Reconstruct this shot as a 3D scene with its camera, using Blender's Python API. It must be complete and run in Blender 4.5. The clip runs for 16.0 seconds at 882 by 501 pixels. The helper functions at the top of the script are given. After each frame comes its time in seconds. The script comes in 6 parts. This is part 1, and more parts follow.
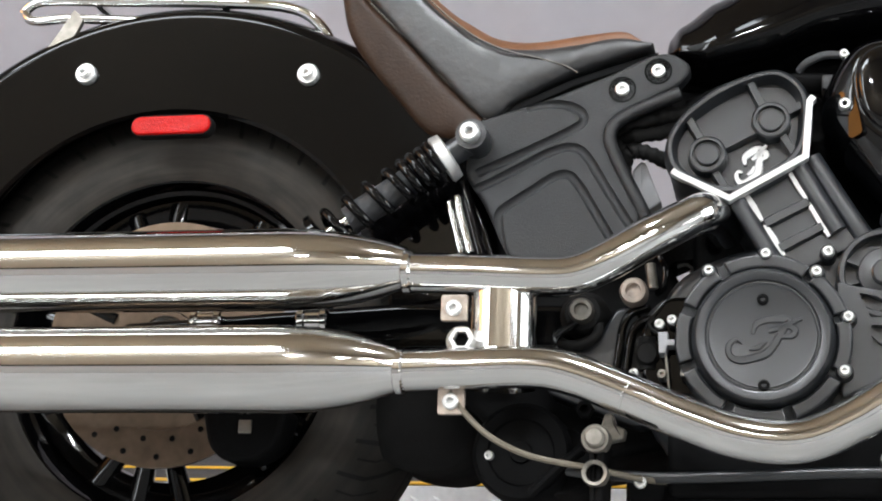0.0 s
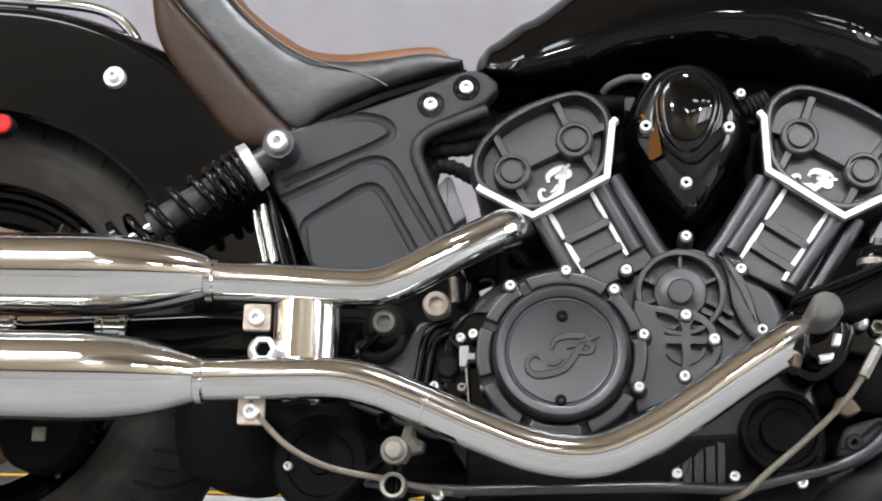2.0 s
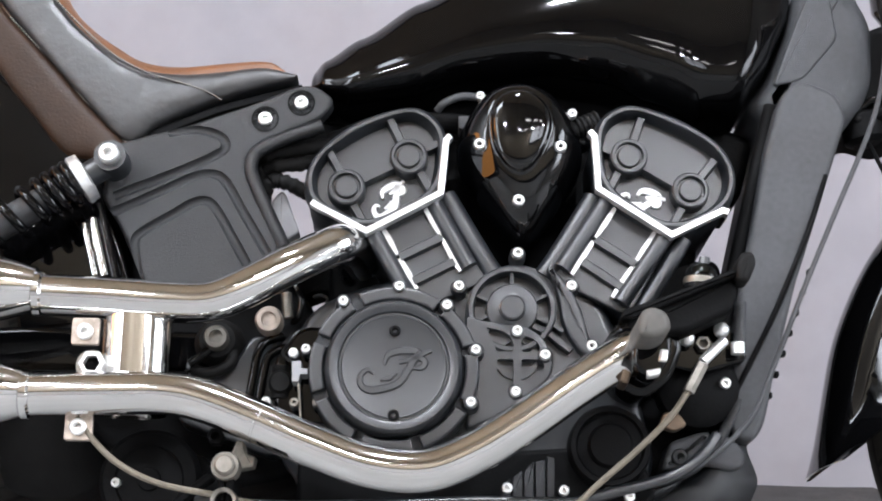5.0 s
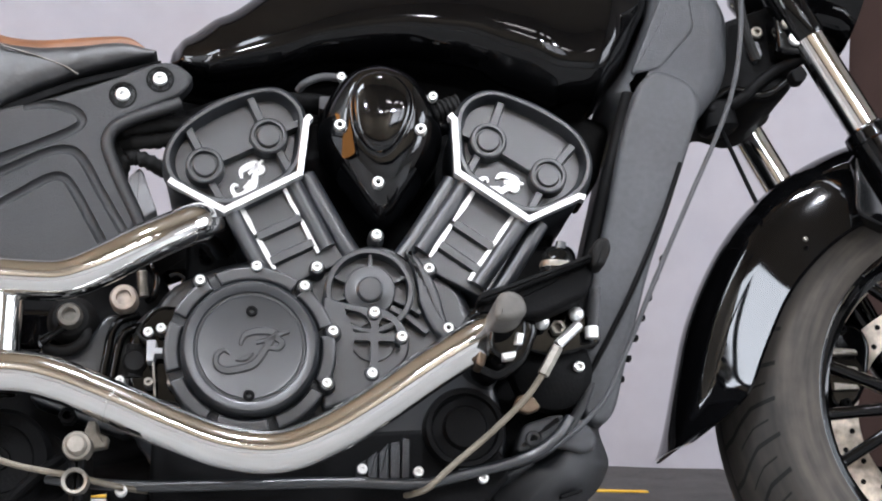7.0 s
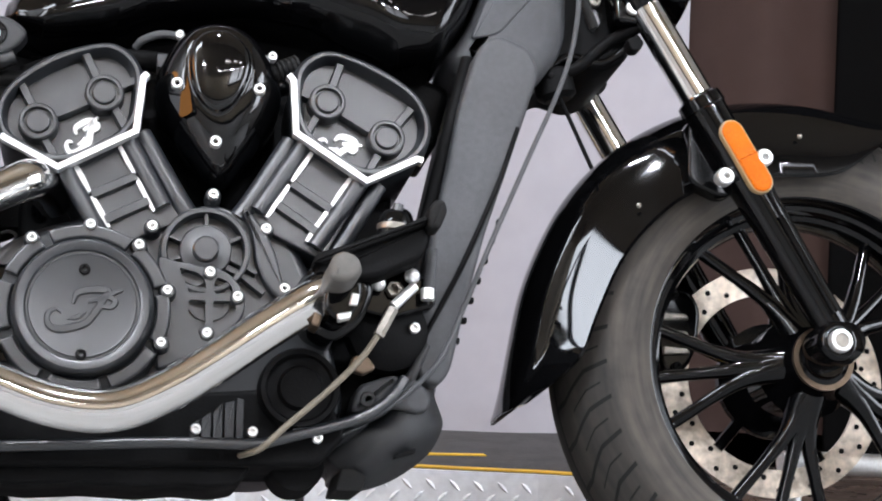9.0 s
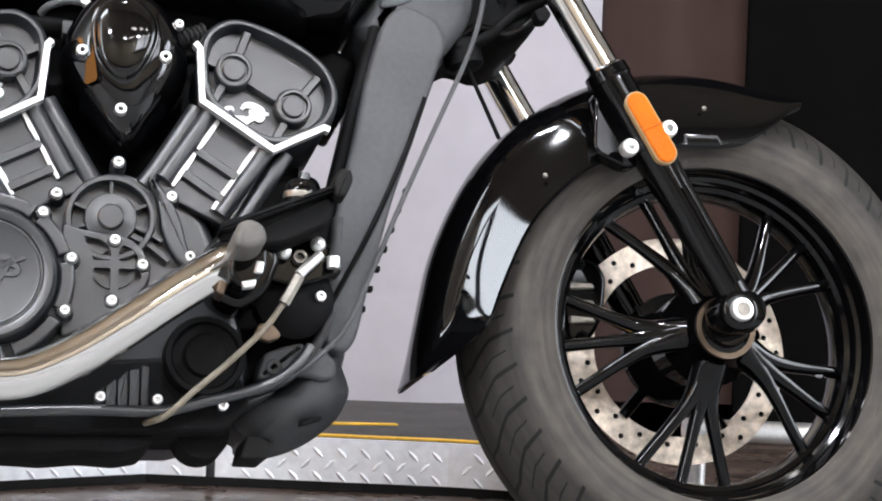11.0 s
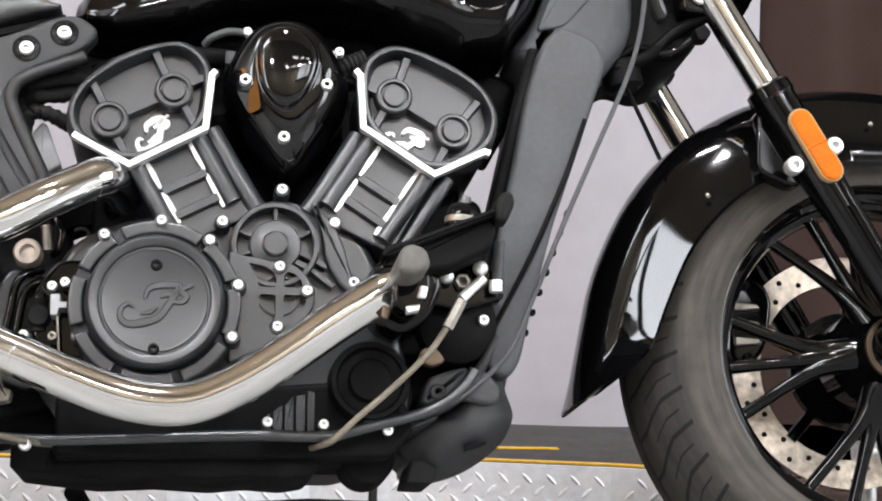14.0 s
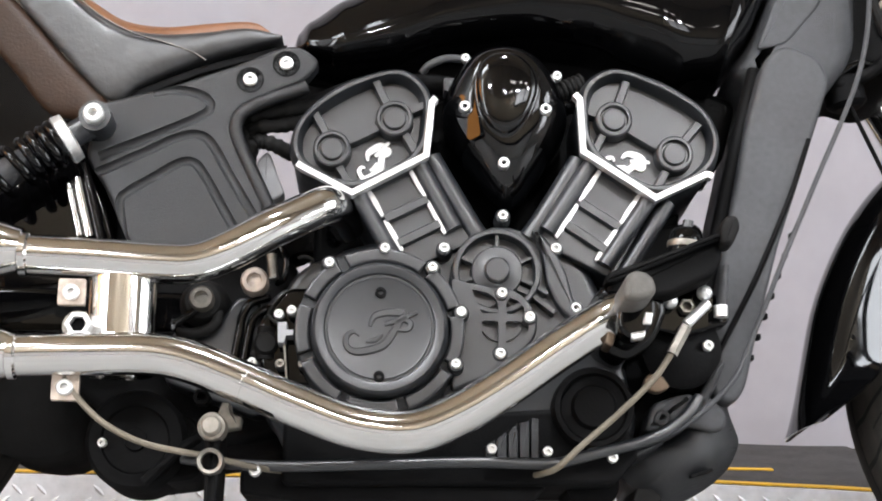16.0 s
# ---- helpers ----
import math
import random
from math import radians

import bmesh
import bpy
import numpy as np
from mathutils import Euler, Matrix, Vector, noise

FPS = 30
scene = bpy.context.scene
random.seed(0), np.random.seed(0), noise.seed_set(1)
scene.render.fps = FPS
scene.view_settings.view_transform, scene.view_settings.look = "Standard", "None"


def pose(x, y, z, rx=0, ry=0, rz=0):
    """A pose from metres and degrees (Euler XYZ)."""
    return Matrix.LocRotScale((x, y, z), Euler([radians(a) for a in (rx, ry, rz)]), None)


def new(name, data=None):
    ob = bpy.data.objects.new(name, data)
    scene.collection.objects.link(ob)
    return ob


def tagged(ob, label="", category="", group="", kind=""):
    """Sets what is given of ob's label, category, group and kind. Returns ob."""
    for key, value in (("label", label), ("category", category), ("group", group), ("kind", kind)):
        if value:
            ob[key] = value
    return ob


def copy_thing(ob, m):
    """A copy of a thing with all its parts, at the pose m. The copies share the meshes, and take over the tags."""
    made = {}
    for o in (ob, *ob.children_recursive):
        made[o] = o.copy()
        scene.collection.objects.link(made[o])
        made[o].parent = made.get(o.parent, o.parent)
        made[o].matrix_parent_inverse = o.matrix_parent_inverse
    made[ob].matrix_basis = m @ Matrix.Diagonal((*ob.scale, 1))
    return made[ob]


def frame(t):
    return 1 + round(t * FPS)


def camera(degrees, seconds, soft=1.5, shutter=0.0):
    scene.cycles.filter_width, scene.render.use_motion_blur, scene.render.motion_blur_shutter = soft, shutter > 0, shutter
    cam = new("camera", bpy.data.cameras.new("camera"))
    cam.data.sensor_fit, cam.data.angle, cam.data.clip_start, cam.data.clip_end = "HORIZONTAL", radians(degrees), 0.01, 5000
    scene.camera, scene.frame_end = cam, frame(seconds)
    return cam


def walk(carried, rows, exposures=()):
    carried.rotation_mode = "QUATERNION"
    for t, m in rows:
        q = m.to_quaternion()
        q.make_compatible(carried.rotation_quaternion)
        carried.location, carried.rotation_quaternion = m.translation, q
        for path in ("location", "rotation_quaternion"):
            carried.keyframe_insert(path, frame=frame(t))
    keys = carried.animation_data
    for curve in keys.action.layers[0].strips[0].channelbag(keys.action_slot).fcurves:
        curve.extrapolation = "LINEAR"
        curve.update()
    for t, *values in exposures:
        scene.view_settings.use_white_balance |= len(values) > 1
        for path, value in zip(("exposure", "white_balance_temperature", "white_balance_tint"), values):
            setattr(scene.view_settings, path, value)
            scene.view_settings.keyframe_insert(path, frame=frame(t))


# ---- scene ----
cam = camera(30.0, 16.0, soft=2.0)
# The motorcycle leans on its side stand; the camera's rows are given in the motorcycle's own frame.
LEAN = Matrix.Rotation(radians(-14.0), 4, "X")
ROWS = [
    (0.0, 0.7302, -1.8853, -0.0308, 12.44, 14.62, 2.11),
    (0.5, 0.7317, -1.8880, -0.0286, 10.71, 14.49, 1.97),
    (1.0, 0.7312, -1.8867, -0.0285, 9.19, 14.71, 1.95),
    (1.5, 0.7329, -1.8873, -0.0292, 7.66, 15.01, 1.99),
    (2.0, 0.7345, -1.8882, -0.0297, 5.56, 15.19, 1.84),
    (2.5, 0.7327, -1.8871, -0.0308, 3.85, 15.53, 1.54),
    (3.0, 0.7305, -1.8871, -0.0340, 2.87, 15.91, 1.30),
    (5.5, 0.7339, -1.8891, -0.0381, -1.88, 16.12, 0.57),
    (6.0, 0.7343, -1.8914, -0.0338, -3.55, 15.68, 0.36),
    (6.5, 0.7331, -1.8923, -0.0341, -4.80, 15.45, 0.13),
    (7.0, 0.7330, -1.8915, -0.0360, -5.60, 15.43, 0.25),
    (7.5, 0.7358, -1.8939, -0.0360, -6.78, 15.48, 0.18),
    (8.0, 0.7346, -1.8960, -0.0378, -8.07, 15.52, 0.14),
    (8.5, 0.7409, -1.8959, -0.0418, -9.10, 15.06, -0.08),
    (9.0, 0.7461, -1.8968, -0.0451, -11.00, 14.34, -0.41),
    (9.5, 0.7464, -1.9002, -0.0452, -12.57, 14.11, -1.09),
    (10.0, 0.7568, -1.9052, -0.0483, -13.16, 14.13, -1.09),
    (12.5, 0.7631, -1.9097, -0.0572, -14.14, 12.09, -0.90),
    (13.0, 0.7575, -1.9067, -0.0582, -12.77, 12.72, -0.87),
    (13.5, 0.7569, -1.9043, -0.0562, -11.20, 13.72, -0.74),
    (14.0, 0.7518, -1.9013, -0.0516, -8.34, 14.27, -0.40),
    (14.5, 0.7471, -1.9012, -0.0527, -6.24, 14.65, 0.04),
    (15.0, 0.7410, -1.8999, -0.0446, -4.00, 14.42, 0.49),
    (15.5, 0.7313, -1.8982, -0.0418, -2.60, 14.44, 0.59),
    (16.0, 0.7154, -1.8960, -0.0331, -1.62, 14.58, 0.69),
]
# t, x, y, z, yaw, pitch, roll
walk(cam, [(t, LEAN @ pose(x, y, z, 90 + pitch, 0, yaw) @ pose(0, 0, 0, 0, 0, roll)) for t, x, y, z, yaw, pitch, roll in ROWS], exposures=[(0.0, -0.3, 6450, 10), (3.0, -0.06, 6350, 12), (5.5, 0.06, 6230, 14), (10.0, 0.2, 6280, 14), (12.5, 0.3, 6500, 12), (16.0, 0.11, 6560, 13)])

# ---- light ----
world = bpy.data.worlds.new("world")
scene.world = world
world.use_nodes = True
world.node_tree.nodes["Background"].inputs[0].default_value = (0.55, 0.53, 0.5, 1)
world.node_tree.nodes["Background"].inputs[1].default_value = 0.05


def area(name, m, sx, sy, watts, colour):
    lamp = bpy.data.lights.new(name, "AREA")
    lamp.shape, lamp.size, lamp.size_y, lamp.energy, lamp.color = "RECTANGLE", sx, sy, watts, colour
    ob = new(name, lamp)
    ob.matrix_world = m
    return ob


DAY = (0.86, 0.94, 1.0)
# daylight through a roof light
area("roof_light", pose(-3.0, -3.66, 5.95), 3.4, 1.5, 320, DAY)
# daylight through the east show window
area("show_window_light", pose(5.85, -2.0, 2.1, 0, 90, 0), 2.5, 2.7, 120, DAY)
# ceiling lamps
for lx, ly, watts in ((0.9, -1.0, 75), (-0.5, -3.9, 40), (0.9, -4.0, 14), (2.1, -4.0, 70), (3.3, -3.7, 50)):
    area("ceiling_lamp_light", pose(lx, ly, 3.40), 0.22, 0.06, watts, (0.93, 0.97, 1.0))

# ---- materials ----


def mat(name, colour, rough=0.5, metal=0.0, coat=0.0, grain=0.0, grain_scale=60.0, bump=0.0, bump_scale=200.0, wear=0.0, emit=0.0, spec=0.5):
    m = bpy.data.materials.new(name)
    m.use_nodes = True
    nt = m.node_tree
    b = nt.nodes["Principled BSDF"]
    b.inputs["Base Color"].default_value = (*colour, 1)
    b.inputs["Roughness"].default_value = rough
    b.inputs["Metallic"].default_value = metal
    b.inputs["Specular IOR Level"].default_value = spec
    b.inputs["Coat Weight"].default_value = coat
    b.inputs["Coat Roughness"].default_value = 0.03
    tc = nt.nodes.new("ShaderNodeTexCoord")

    def noise_at(scale, detail=5.0):
        n = nt.nodes.new("ShaderNodeTexNoise")
        n.inputs["Scale"].default_value, n.inputs["Detail"].default_value = scale, detail
        nt.links.new(tc.outputs["Object"], n.inputs["Vector"])
        return n

    if grain:
        fine, broad = noise_at(grain_scale), noise_at(grain_scale / 9, 3)
        add = nt.nodes.new("ShaderNodeMath")
        add.operation = "ADD"
        nt.links.new(fine.outputs[0], add.inputs[0])
        nt.links.new(broad.outputs[0], add.inputs[1])
        ramp = nt.nodes.new("ShaderNodeMapRange")
        ramp.inputs[1].default_value, ramp.inputs[2].default_value = 0.7, 1.3
        ramp.inputs[3].default_value, ramp.inputs[4].default_value = 1 - grain, 1 + grain
        nt.links.new(add.outputs[0], ramp.inputs[0])
        mix = nt.nodes.new("ShaderNodeVectorMath")
        mix.operation = "SCALE"
        mix.inputs[0].default_value = colour
        nt.links.new(ramp.outputs[0], mix.inputs[3])
        nt.links.new(mix.outputs[0], b.inputs["Base Color"])
    if wear:
        n = noise_at(14.0, 6)
        r = nt.nodes.new("ShaderNodeMapRange")
        r.inputs[1].default_value, r.inputs[2].default_value = 0.35, 0.7
        r.inputs[3].default_value, r.inputs[4].default_value = rough, min(1.0, rough + wear)
        nt.links.new(n.outputs[0], r.inputs[0])
        nt.links.new(r.outputs[0], b.inputs["Roughness"])
    if bump:
        n = noise_at(bump_scale, 3)
        k = nt.nodes.new("ShaderNodeBump")
        k.inputs["Strength"].default_value, k.inputs["Distance"].default_value = bump, 0.002
        nt.links.new(n.outputs[0], k.inputs["Height"])
        nt.links.new(k.outputs[0], b.inputs["Normal"])
    if emit:
        b.inputs["Emission Color"].default_value = (*colour, 1)
        b.inputs["Emission Strength"].default_value = emit
    return m


GLOSS = mat("gloss black paint", (0.0016, 0.0016, 0.0018), 0.04, 0, 0.0, wear=0.025, spec=0.27)
LACQUER = mat("thick black lacquer", (0.0016, 0.0016, 0.0018), 0.04, 0, 0.0, wear=0.02, spec=0.48)
SATIN = mat("satin black engine paint", (0.0105, 0.0122, 0.0148), 0.31, 0, 0.0, grain=0.15, grain_scale=90, bump=0.12, bump_scale=900, wear=0.08, spec=0.9)
SHELL = mat("black moulded plastic", (0.0085, 0.0092, 0.0105), 0.34, 0, 0.0, grain=0.2, grain_scale=120, bump=0.55, bump_scale=800, wear=0.14)
GREYSHELL = mat("charcoal grey moulded plastic", (0.043, 0.0445, 0.048), 0.46, 0, 0.0, grain=0.22, grain_scale=140, bump=0.6, bump_scale=800, wear=0.15)
DARK = mat("dull black frame paint", (0.0022, 0.0022, 0.0024), 0.55, 0, 0.0, grain=0.3, grain_scale=30, bump=0.2, bump_scale=300, wear=0.2, spec=0.1)
CHROME = mat("polished chrome", (0.72, 0.715, 0.70), 0.05, 1.0, wear=0.05, bump=0.02, bump_scale=40)
STEEL = mat("zinc plated steel", (0.80, 0.80, 0.79), 0.34, 0.8, grain=0.12, grain_scale=200, wear=0.12)
MACHINED = mat("machined bright aluminium edge", (0.66, 0.66, 0.66), 0.36, 0.7, grain=0.06, grain_scale=300)
BROWNDISC = mat("heat browned disc steel", (0.13, 0.096, 0.07), 0.38, 1.0, grain=0.25, grain_scale=60, wear=0.2)
DISC = mat("brushed brake disc steel", (0.56, 0.49, 0.41), 0.38, 0.85, grain=0.5, grain_scale=90, wear=0.2)
LEATHER = mat("black seat leather", (0.012, 0.0122, 0.0128), 0.36, 0, 0.0, grain=0.25, grain_scale=50, bump=0.8, bump_scale=60, wear=0.15, spec=1.0)
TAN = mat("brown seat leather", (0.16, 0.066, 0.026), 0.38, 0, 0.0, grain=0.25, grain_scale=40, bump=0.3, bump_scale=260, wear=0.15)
THREAD = mat("grey seat thread", (0.3, 0.27, 0.23), 0.7)
OLDSTEEL = mat("tarnished steel", (0.27, 0.25, 0.22), 0.42, 1.0, grain=0.3, grain_scale=120, wear=0.2)
RUSTY = mat("rust stained steel", (0.44, 0.375, 0.32), 0.4, 0.85, grain=0.45, grain_scale=90, wear=0.25)
RUBBER = mat("black rubber", (0.0055, 0.0053, 0.0051), 0.62, 0, 0.0, grain=0.3, grain_scale=60, bump=0.2, bump_scale=300, wear=0.2, spec=0.2)
PEGRUBBER = mat("worn grey peg rubber", (0.085, 0.08, 0.072), 0.6, 0, grain=0.2, grain_scale=90, bump=0.2, bump_scale=400, wear=0.15)
HOSE = mat("beige braided hose", (0.15, 0.128, 0.095), 0.45, 0, grain=0.2, grain_scale=300)
RED = mat("red reflector plastic", (0.46, 0.003, 0.002), 0.26, 0, 0.0, grain=0.2, grain_scale=300, bump=0.4, bump_scale=420, spec=0.2)
AMBER = mat("amber reflector plastic", (0.46, 0.098, 0.0), 0.3, 0, 0.0, grain=0.2, grain_scale=300, bump=0.4, bump_scale=420, spec=0.12)
PLATE = mat("bright diamond tread plate", (0.86, 0.87, 0.89), 0.4, 0.2, grain=0.12, grain_scale=60, wear=0.2, bump=0.05, bump_scale=120)
CARPET = mat("dark grey stage carpet", (0.045, 0.042, 0.042), 0.9, 0, grain=0.35, grain_scale=160, bump=0.6, bump_scale=700)
TAPE = mat("yellow edge tape", (0.72, 0.42, 0.02), 0.55, 0, grain=0.18, grain_scale=50)
DRAPE = mat("grey backdrop cloth", (0.315, 0.30, 0.322), 0.85, 0, grain=0.06, grain_scale=18, bump=0.2, bump_scale=600, spec=0.1)
BROWN = mat("brown backdrop cloth", (0.040, 0.024, 0.0205), 0.85, 0, grain=0.1, grain_scale=12, bump=0.2, bump_scale=600, spec=0.1)
BLACKCLOTH = mat("black stage cloth", (0.0013, 0.0012, 0.0012), 0.9, 0, grain=0.2, grain_scale=12, bump=0.2, bump_scale=600, spec=0.05)
CEIL = mat("tan painted ceiling", (0.345, 0.287, 0.205), 0.8, 0, grain=0.08, grain_scale=4)
WHITEWALL = mat("white painted hall wall", (0.52, 0.52, 0.51), 0.6, 0, grain=0.05, grain_scale=3)
BROWNLEATHER = mat("dark brown seat leather", (0.027, 0.0125, 0.0056), 0.36, 0, 0.0, grain=0.25, grain_scale=40, bump=0.3, bump_scale=260, wear=0.15, spec=0.25)
HALL = mat("tan painted hall wall", (0.26, 0.214, 0.152), 0.7, 0, grain=0.1, grain_scale=3)
ORANGE = mat("lit orange sign panel", (1.0, 0.42, 0.1), 0.5, emit=5.0)
CONCRETE = mat("pale sealed concrete", (0.25, 0.25, 0.247), 0.4, 0, grain=0.12, grain_scale=5, bump=0.1, bump_scale=60, wear=0.2)
LAMP = mat("glowing lamp diffuser", (1.0, 0.96, 0.92), 0.5, emit=25.0)
SKYPANE = mat("bright daylight behind glass", (0.95, 0.97, 1.0), 0.5, emit=5.0)
BRIGHTPANE = mat("open sky behind glass", (0.93, 0.97, 1.0), 0.5, emit=15.0)
PALE = mat("pale grey connector plastic", (0.3, 0.3, 0.31), 0.5, grain=0.1, grain_scale=80)
SEAM = mat("pale reflector rim", (0.3, 0.2, 0.1), 0.4, grain=0.1, grain_scale=80)


def wood():
    m = mat("dark brown floor boards", (0.06, 0.04, 0.032), 0.2, 0, 0.2, wear=0.3)
    nt = m.node_tree
    b = nt.nodes["Principled BSDF"]
    tc = nt.nodes.new("ShaderNodeTexCoord")
    mp = nt.nodes.new("ShaderNodeMapping")
    mp.inputs["Scale"].default_value = (3.0, 30.0, 3.0)
    n = nt.nodes.new("ShaderNodeTexNoise")
    n.inputs["Scale"].default_value, n.inputs["Detail"].default_value = 2.0, 8.0
    r = nt.nodes.new("ShaderNodeValToRGB")
    r.color_ramp.elements[0].position, r.color_ramp.elements[0].color = 0.3, (0.03, 0.02, 0.016, 1)
    r.color_ramp.elements[1].position, r.color_ramp.elements[1].color = 0.72, (0.11, 0.078, 0.062, 1)
    nt.links.new(tc.outputs["Object"], mp.inputs[0])
    nt.links.new(mp.outputs[0], n.inputs["Vector"])
    nt.links.new(n.outputs[0], r.inputs[0])
    nt.links.new(r.outputs[0], b.inputs["Base Color"])
    k = nt.nodes.new("ShaderNodeBump")
    k.inputs["Strength"].default_value, k.inputs["Distance"].default_value = 0.15, 0.002
    nt.links.new(n.outputs[0], k.inputs["Height"])
    nt.links.new(k.outputs[0], b.inputs["Normal"])
    return m


WOOD = wood()


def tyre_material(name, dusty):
    """Rubber with V-shaped grooves on the tread and rings on the sidewall, along the tyre's own turn (u) and width (v);
    dusty scales the whole tone.
    """
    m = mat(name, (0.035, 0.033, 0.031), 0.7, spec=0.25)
    nt = m.node_tree
    b = nt.nodes["Principled BSDF"]

    def math_node(op, a, c=None, d=None):
        n = nt.nodes.new("ShaderNodeMath")
        n.operation = op
        for i, v in enumerate((a, c, d)):
            if v is None:
                continue
            if isinstance(v, (int, float)):
                n.inputs[i].default_value = v
            else:
                nt.links.new(v, n.inputs[i])
        return n.outputs[0]

    uv = nt.nodes.new("ShaderNodeUVMap")
    sep = nt.nodes.new("ShaderNodeSeparateXYZ")
    nt.links.new(uv.outputs[0], sep.inputs[0])
    u, v = sep.outputs[0], sep.outputs[1]
    side = math_node("ABSOLUTE", math_node("SUBTRACT", v, 0.5))
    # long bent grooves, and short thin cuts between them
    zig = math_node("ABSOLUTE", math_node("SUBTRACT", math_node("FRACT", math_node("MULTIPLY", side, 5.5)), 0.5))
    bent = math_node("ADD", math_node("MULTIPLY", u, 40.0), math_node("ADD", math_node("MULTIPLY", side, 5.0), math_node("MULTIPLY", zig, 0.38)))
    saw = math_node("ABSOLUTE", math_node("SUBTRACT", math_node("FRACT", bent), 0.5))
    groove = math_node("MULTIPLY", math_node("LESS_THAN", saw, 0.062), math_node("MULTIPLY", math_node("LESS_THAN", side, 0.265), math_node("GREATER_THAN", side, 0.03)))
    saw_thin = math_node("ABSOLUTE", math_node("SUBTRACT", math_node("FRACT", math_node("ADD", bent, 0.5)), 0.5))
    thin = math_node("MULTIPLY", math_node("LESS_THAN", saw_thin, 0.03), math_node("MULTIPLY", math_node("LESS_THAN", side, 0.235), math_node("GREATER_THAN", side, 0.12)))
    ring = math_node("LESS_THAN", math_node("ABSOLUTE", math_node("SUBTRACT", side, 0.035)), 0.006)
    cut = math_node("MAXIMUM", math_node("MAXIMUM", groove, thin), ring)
    tc = nt.nodes.new("ShaderNodeTexCoord")
    n = nt.nodes.new("ShaderNodeTexNoise")
    n.inputs["Scale"].default_value, n.inputs["Detail"].default_value = 30.0, 8.0
    nt.links.new(tc.outputs["Object"], n.inputs["Vector"])
    n2 = nt.nodes.new("ShaderNodeTexNoise")
    n2.inputs["Scale"].default_value, n2.inputs["Detail"].default_value = 1.0, 5.0
    smear = nt.nodes.new("ShaderNodeMapping")
    smear.inputs["Scale"].default_value = (16.0, 30.0, 1.0)
    nt.links.new(uv.outputs[0], smear.inputs[0])
    nt.links.new(smear.outputs[0], n2.inputs["Vector"])
    r = nt.nodes.new("ShaderNodeValToRGB")
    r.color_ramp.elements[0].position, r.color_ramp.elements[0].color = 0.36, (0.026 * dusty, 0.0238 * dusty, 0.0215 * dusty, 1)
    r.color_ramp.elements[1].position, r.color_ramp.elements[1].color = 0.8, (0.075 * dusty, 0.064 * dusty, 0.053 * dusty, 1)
    nt.links.new(math_node("ADD", math_node("MULTIPLY", n.outputs[0], 0.45), math_node("MULTIPLY", n2.outputs[0], 0.6)), r.inputs[0])
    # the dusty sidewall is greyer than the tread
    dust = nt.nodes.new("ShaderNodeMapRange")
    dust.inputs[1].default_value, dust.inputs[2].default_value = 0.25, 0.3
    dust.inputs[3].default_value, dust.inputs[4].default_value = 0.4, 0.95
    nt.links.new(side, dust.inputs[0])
    sc = nt.nodes.new("ShaderNodeVectorMath")
    sc.operation = "SCALE"
    nt.links.new(r.outputs[0], sc.inputs[0])
    # shade inside the grooves and cuts is put into the base colour
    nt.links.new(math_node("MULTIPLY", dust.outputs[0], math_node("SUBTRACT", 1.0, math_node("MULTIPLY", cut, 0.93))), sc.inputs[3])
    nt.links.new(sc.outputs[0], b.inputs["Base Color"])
    k = nt.nodes.new("ShaderNodeBump")
    k.inputs["Strength"].default_value, k.inputs["Distance"].default_value = 1.0, 0.004
    nt.links.new(math_node("ADD", math_node("SUBTRACT", 1.0, cut), math_node("MULTIPLY", n.outputs[0], 0.12)), k.inputs["Height"])
    nt.links.new(k.outputs[0], b.inputs["Normal"])
    return m


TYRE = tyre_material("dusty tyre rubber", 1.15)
# rear rubber: cleaner, and its colour darkened for the mudguard's shade
SHADEDTYRE = tyre_material("cleaner tyre rubber toned down for shade", 0.72)

# ---- building helpers ----


def thing(name, label, category, m=None, group="", kind=""):
    ob = new(name)
    if m is not None:
        ob.matrix_world = m
    return tagged(ob, label, category, group, kind)


def mesh_object(name, bm, material, angle=35):
    me = bpy.data.meshes.new(name)
    bmesh.ops.recalc_face_normals(bm, faces=bm.faces)
    bm.to_mesh(me)
    bm.free()
    me.shade_smooth()
    me.set_sharp_from_angle(angle=radians(angle))
    me.materials.append(material)
    return new(name, me)


def part(name, bm, material, parent, label="", angle=35):
    ob = mesh_object(name, bm, material, angle)
    ob.parent = parent
    if label:
        ob["label"] = label
    return ob


def catmull(pts, n=8, closed=False):
    pts = [Vector(p) for p in pts]
    out, c = [], len(pts)
    for i in range(c if closed else c - 1):
        p1, p2 = pts[i], pts[(i + 1) % c]
        p0 = pts[i - 1] if (closed or i) else p1 * 2 - p2
        p3 = pts[(i + 2) % c] if (closed or i + 2 < c) else p2 * 2 - p1
        for k in range(n):
            t = k / n
            out.append(0.5 * ((2 * p1) + (p2 - p0) * t + (2 * p0 - 5 * p1 + 4 * p2 - p3) * t * t + (3 * p1 - p0 - 3 * p2 + p3) * t ** 3))
    if not closed:
        out.append(pts[-1])
    return out


def rounded(pts, r, n=5):
    """A closed outline with its corners rounded by about r."""
    pts = [Vector(p) for p in pts]
    out = []
    for i, p in enumerate(pts):
        a, b = pts[i - 1], pts[(i + 1) % len(pts)]
        ra, rb = min(r, (a - p).length * 0.45), min(r, (b - p).length * 0.45)
        s, e = p + (a - p).normalized() * ra, p + (b - p).normalized() * rb
        for k in range(n + 1):
            t = k / n
            out.append(s * (1 - t) ** 2 + p * 2 * t * (1 - t) + e * t * t)
    return out


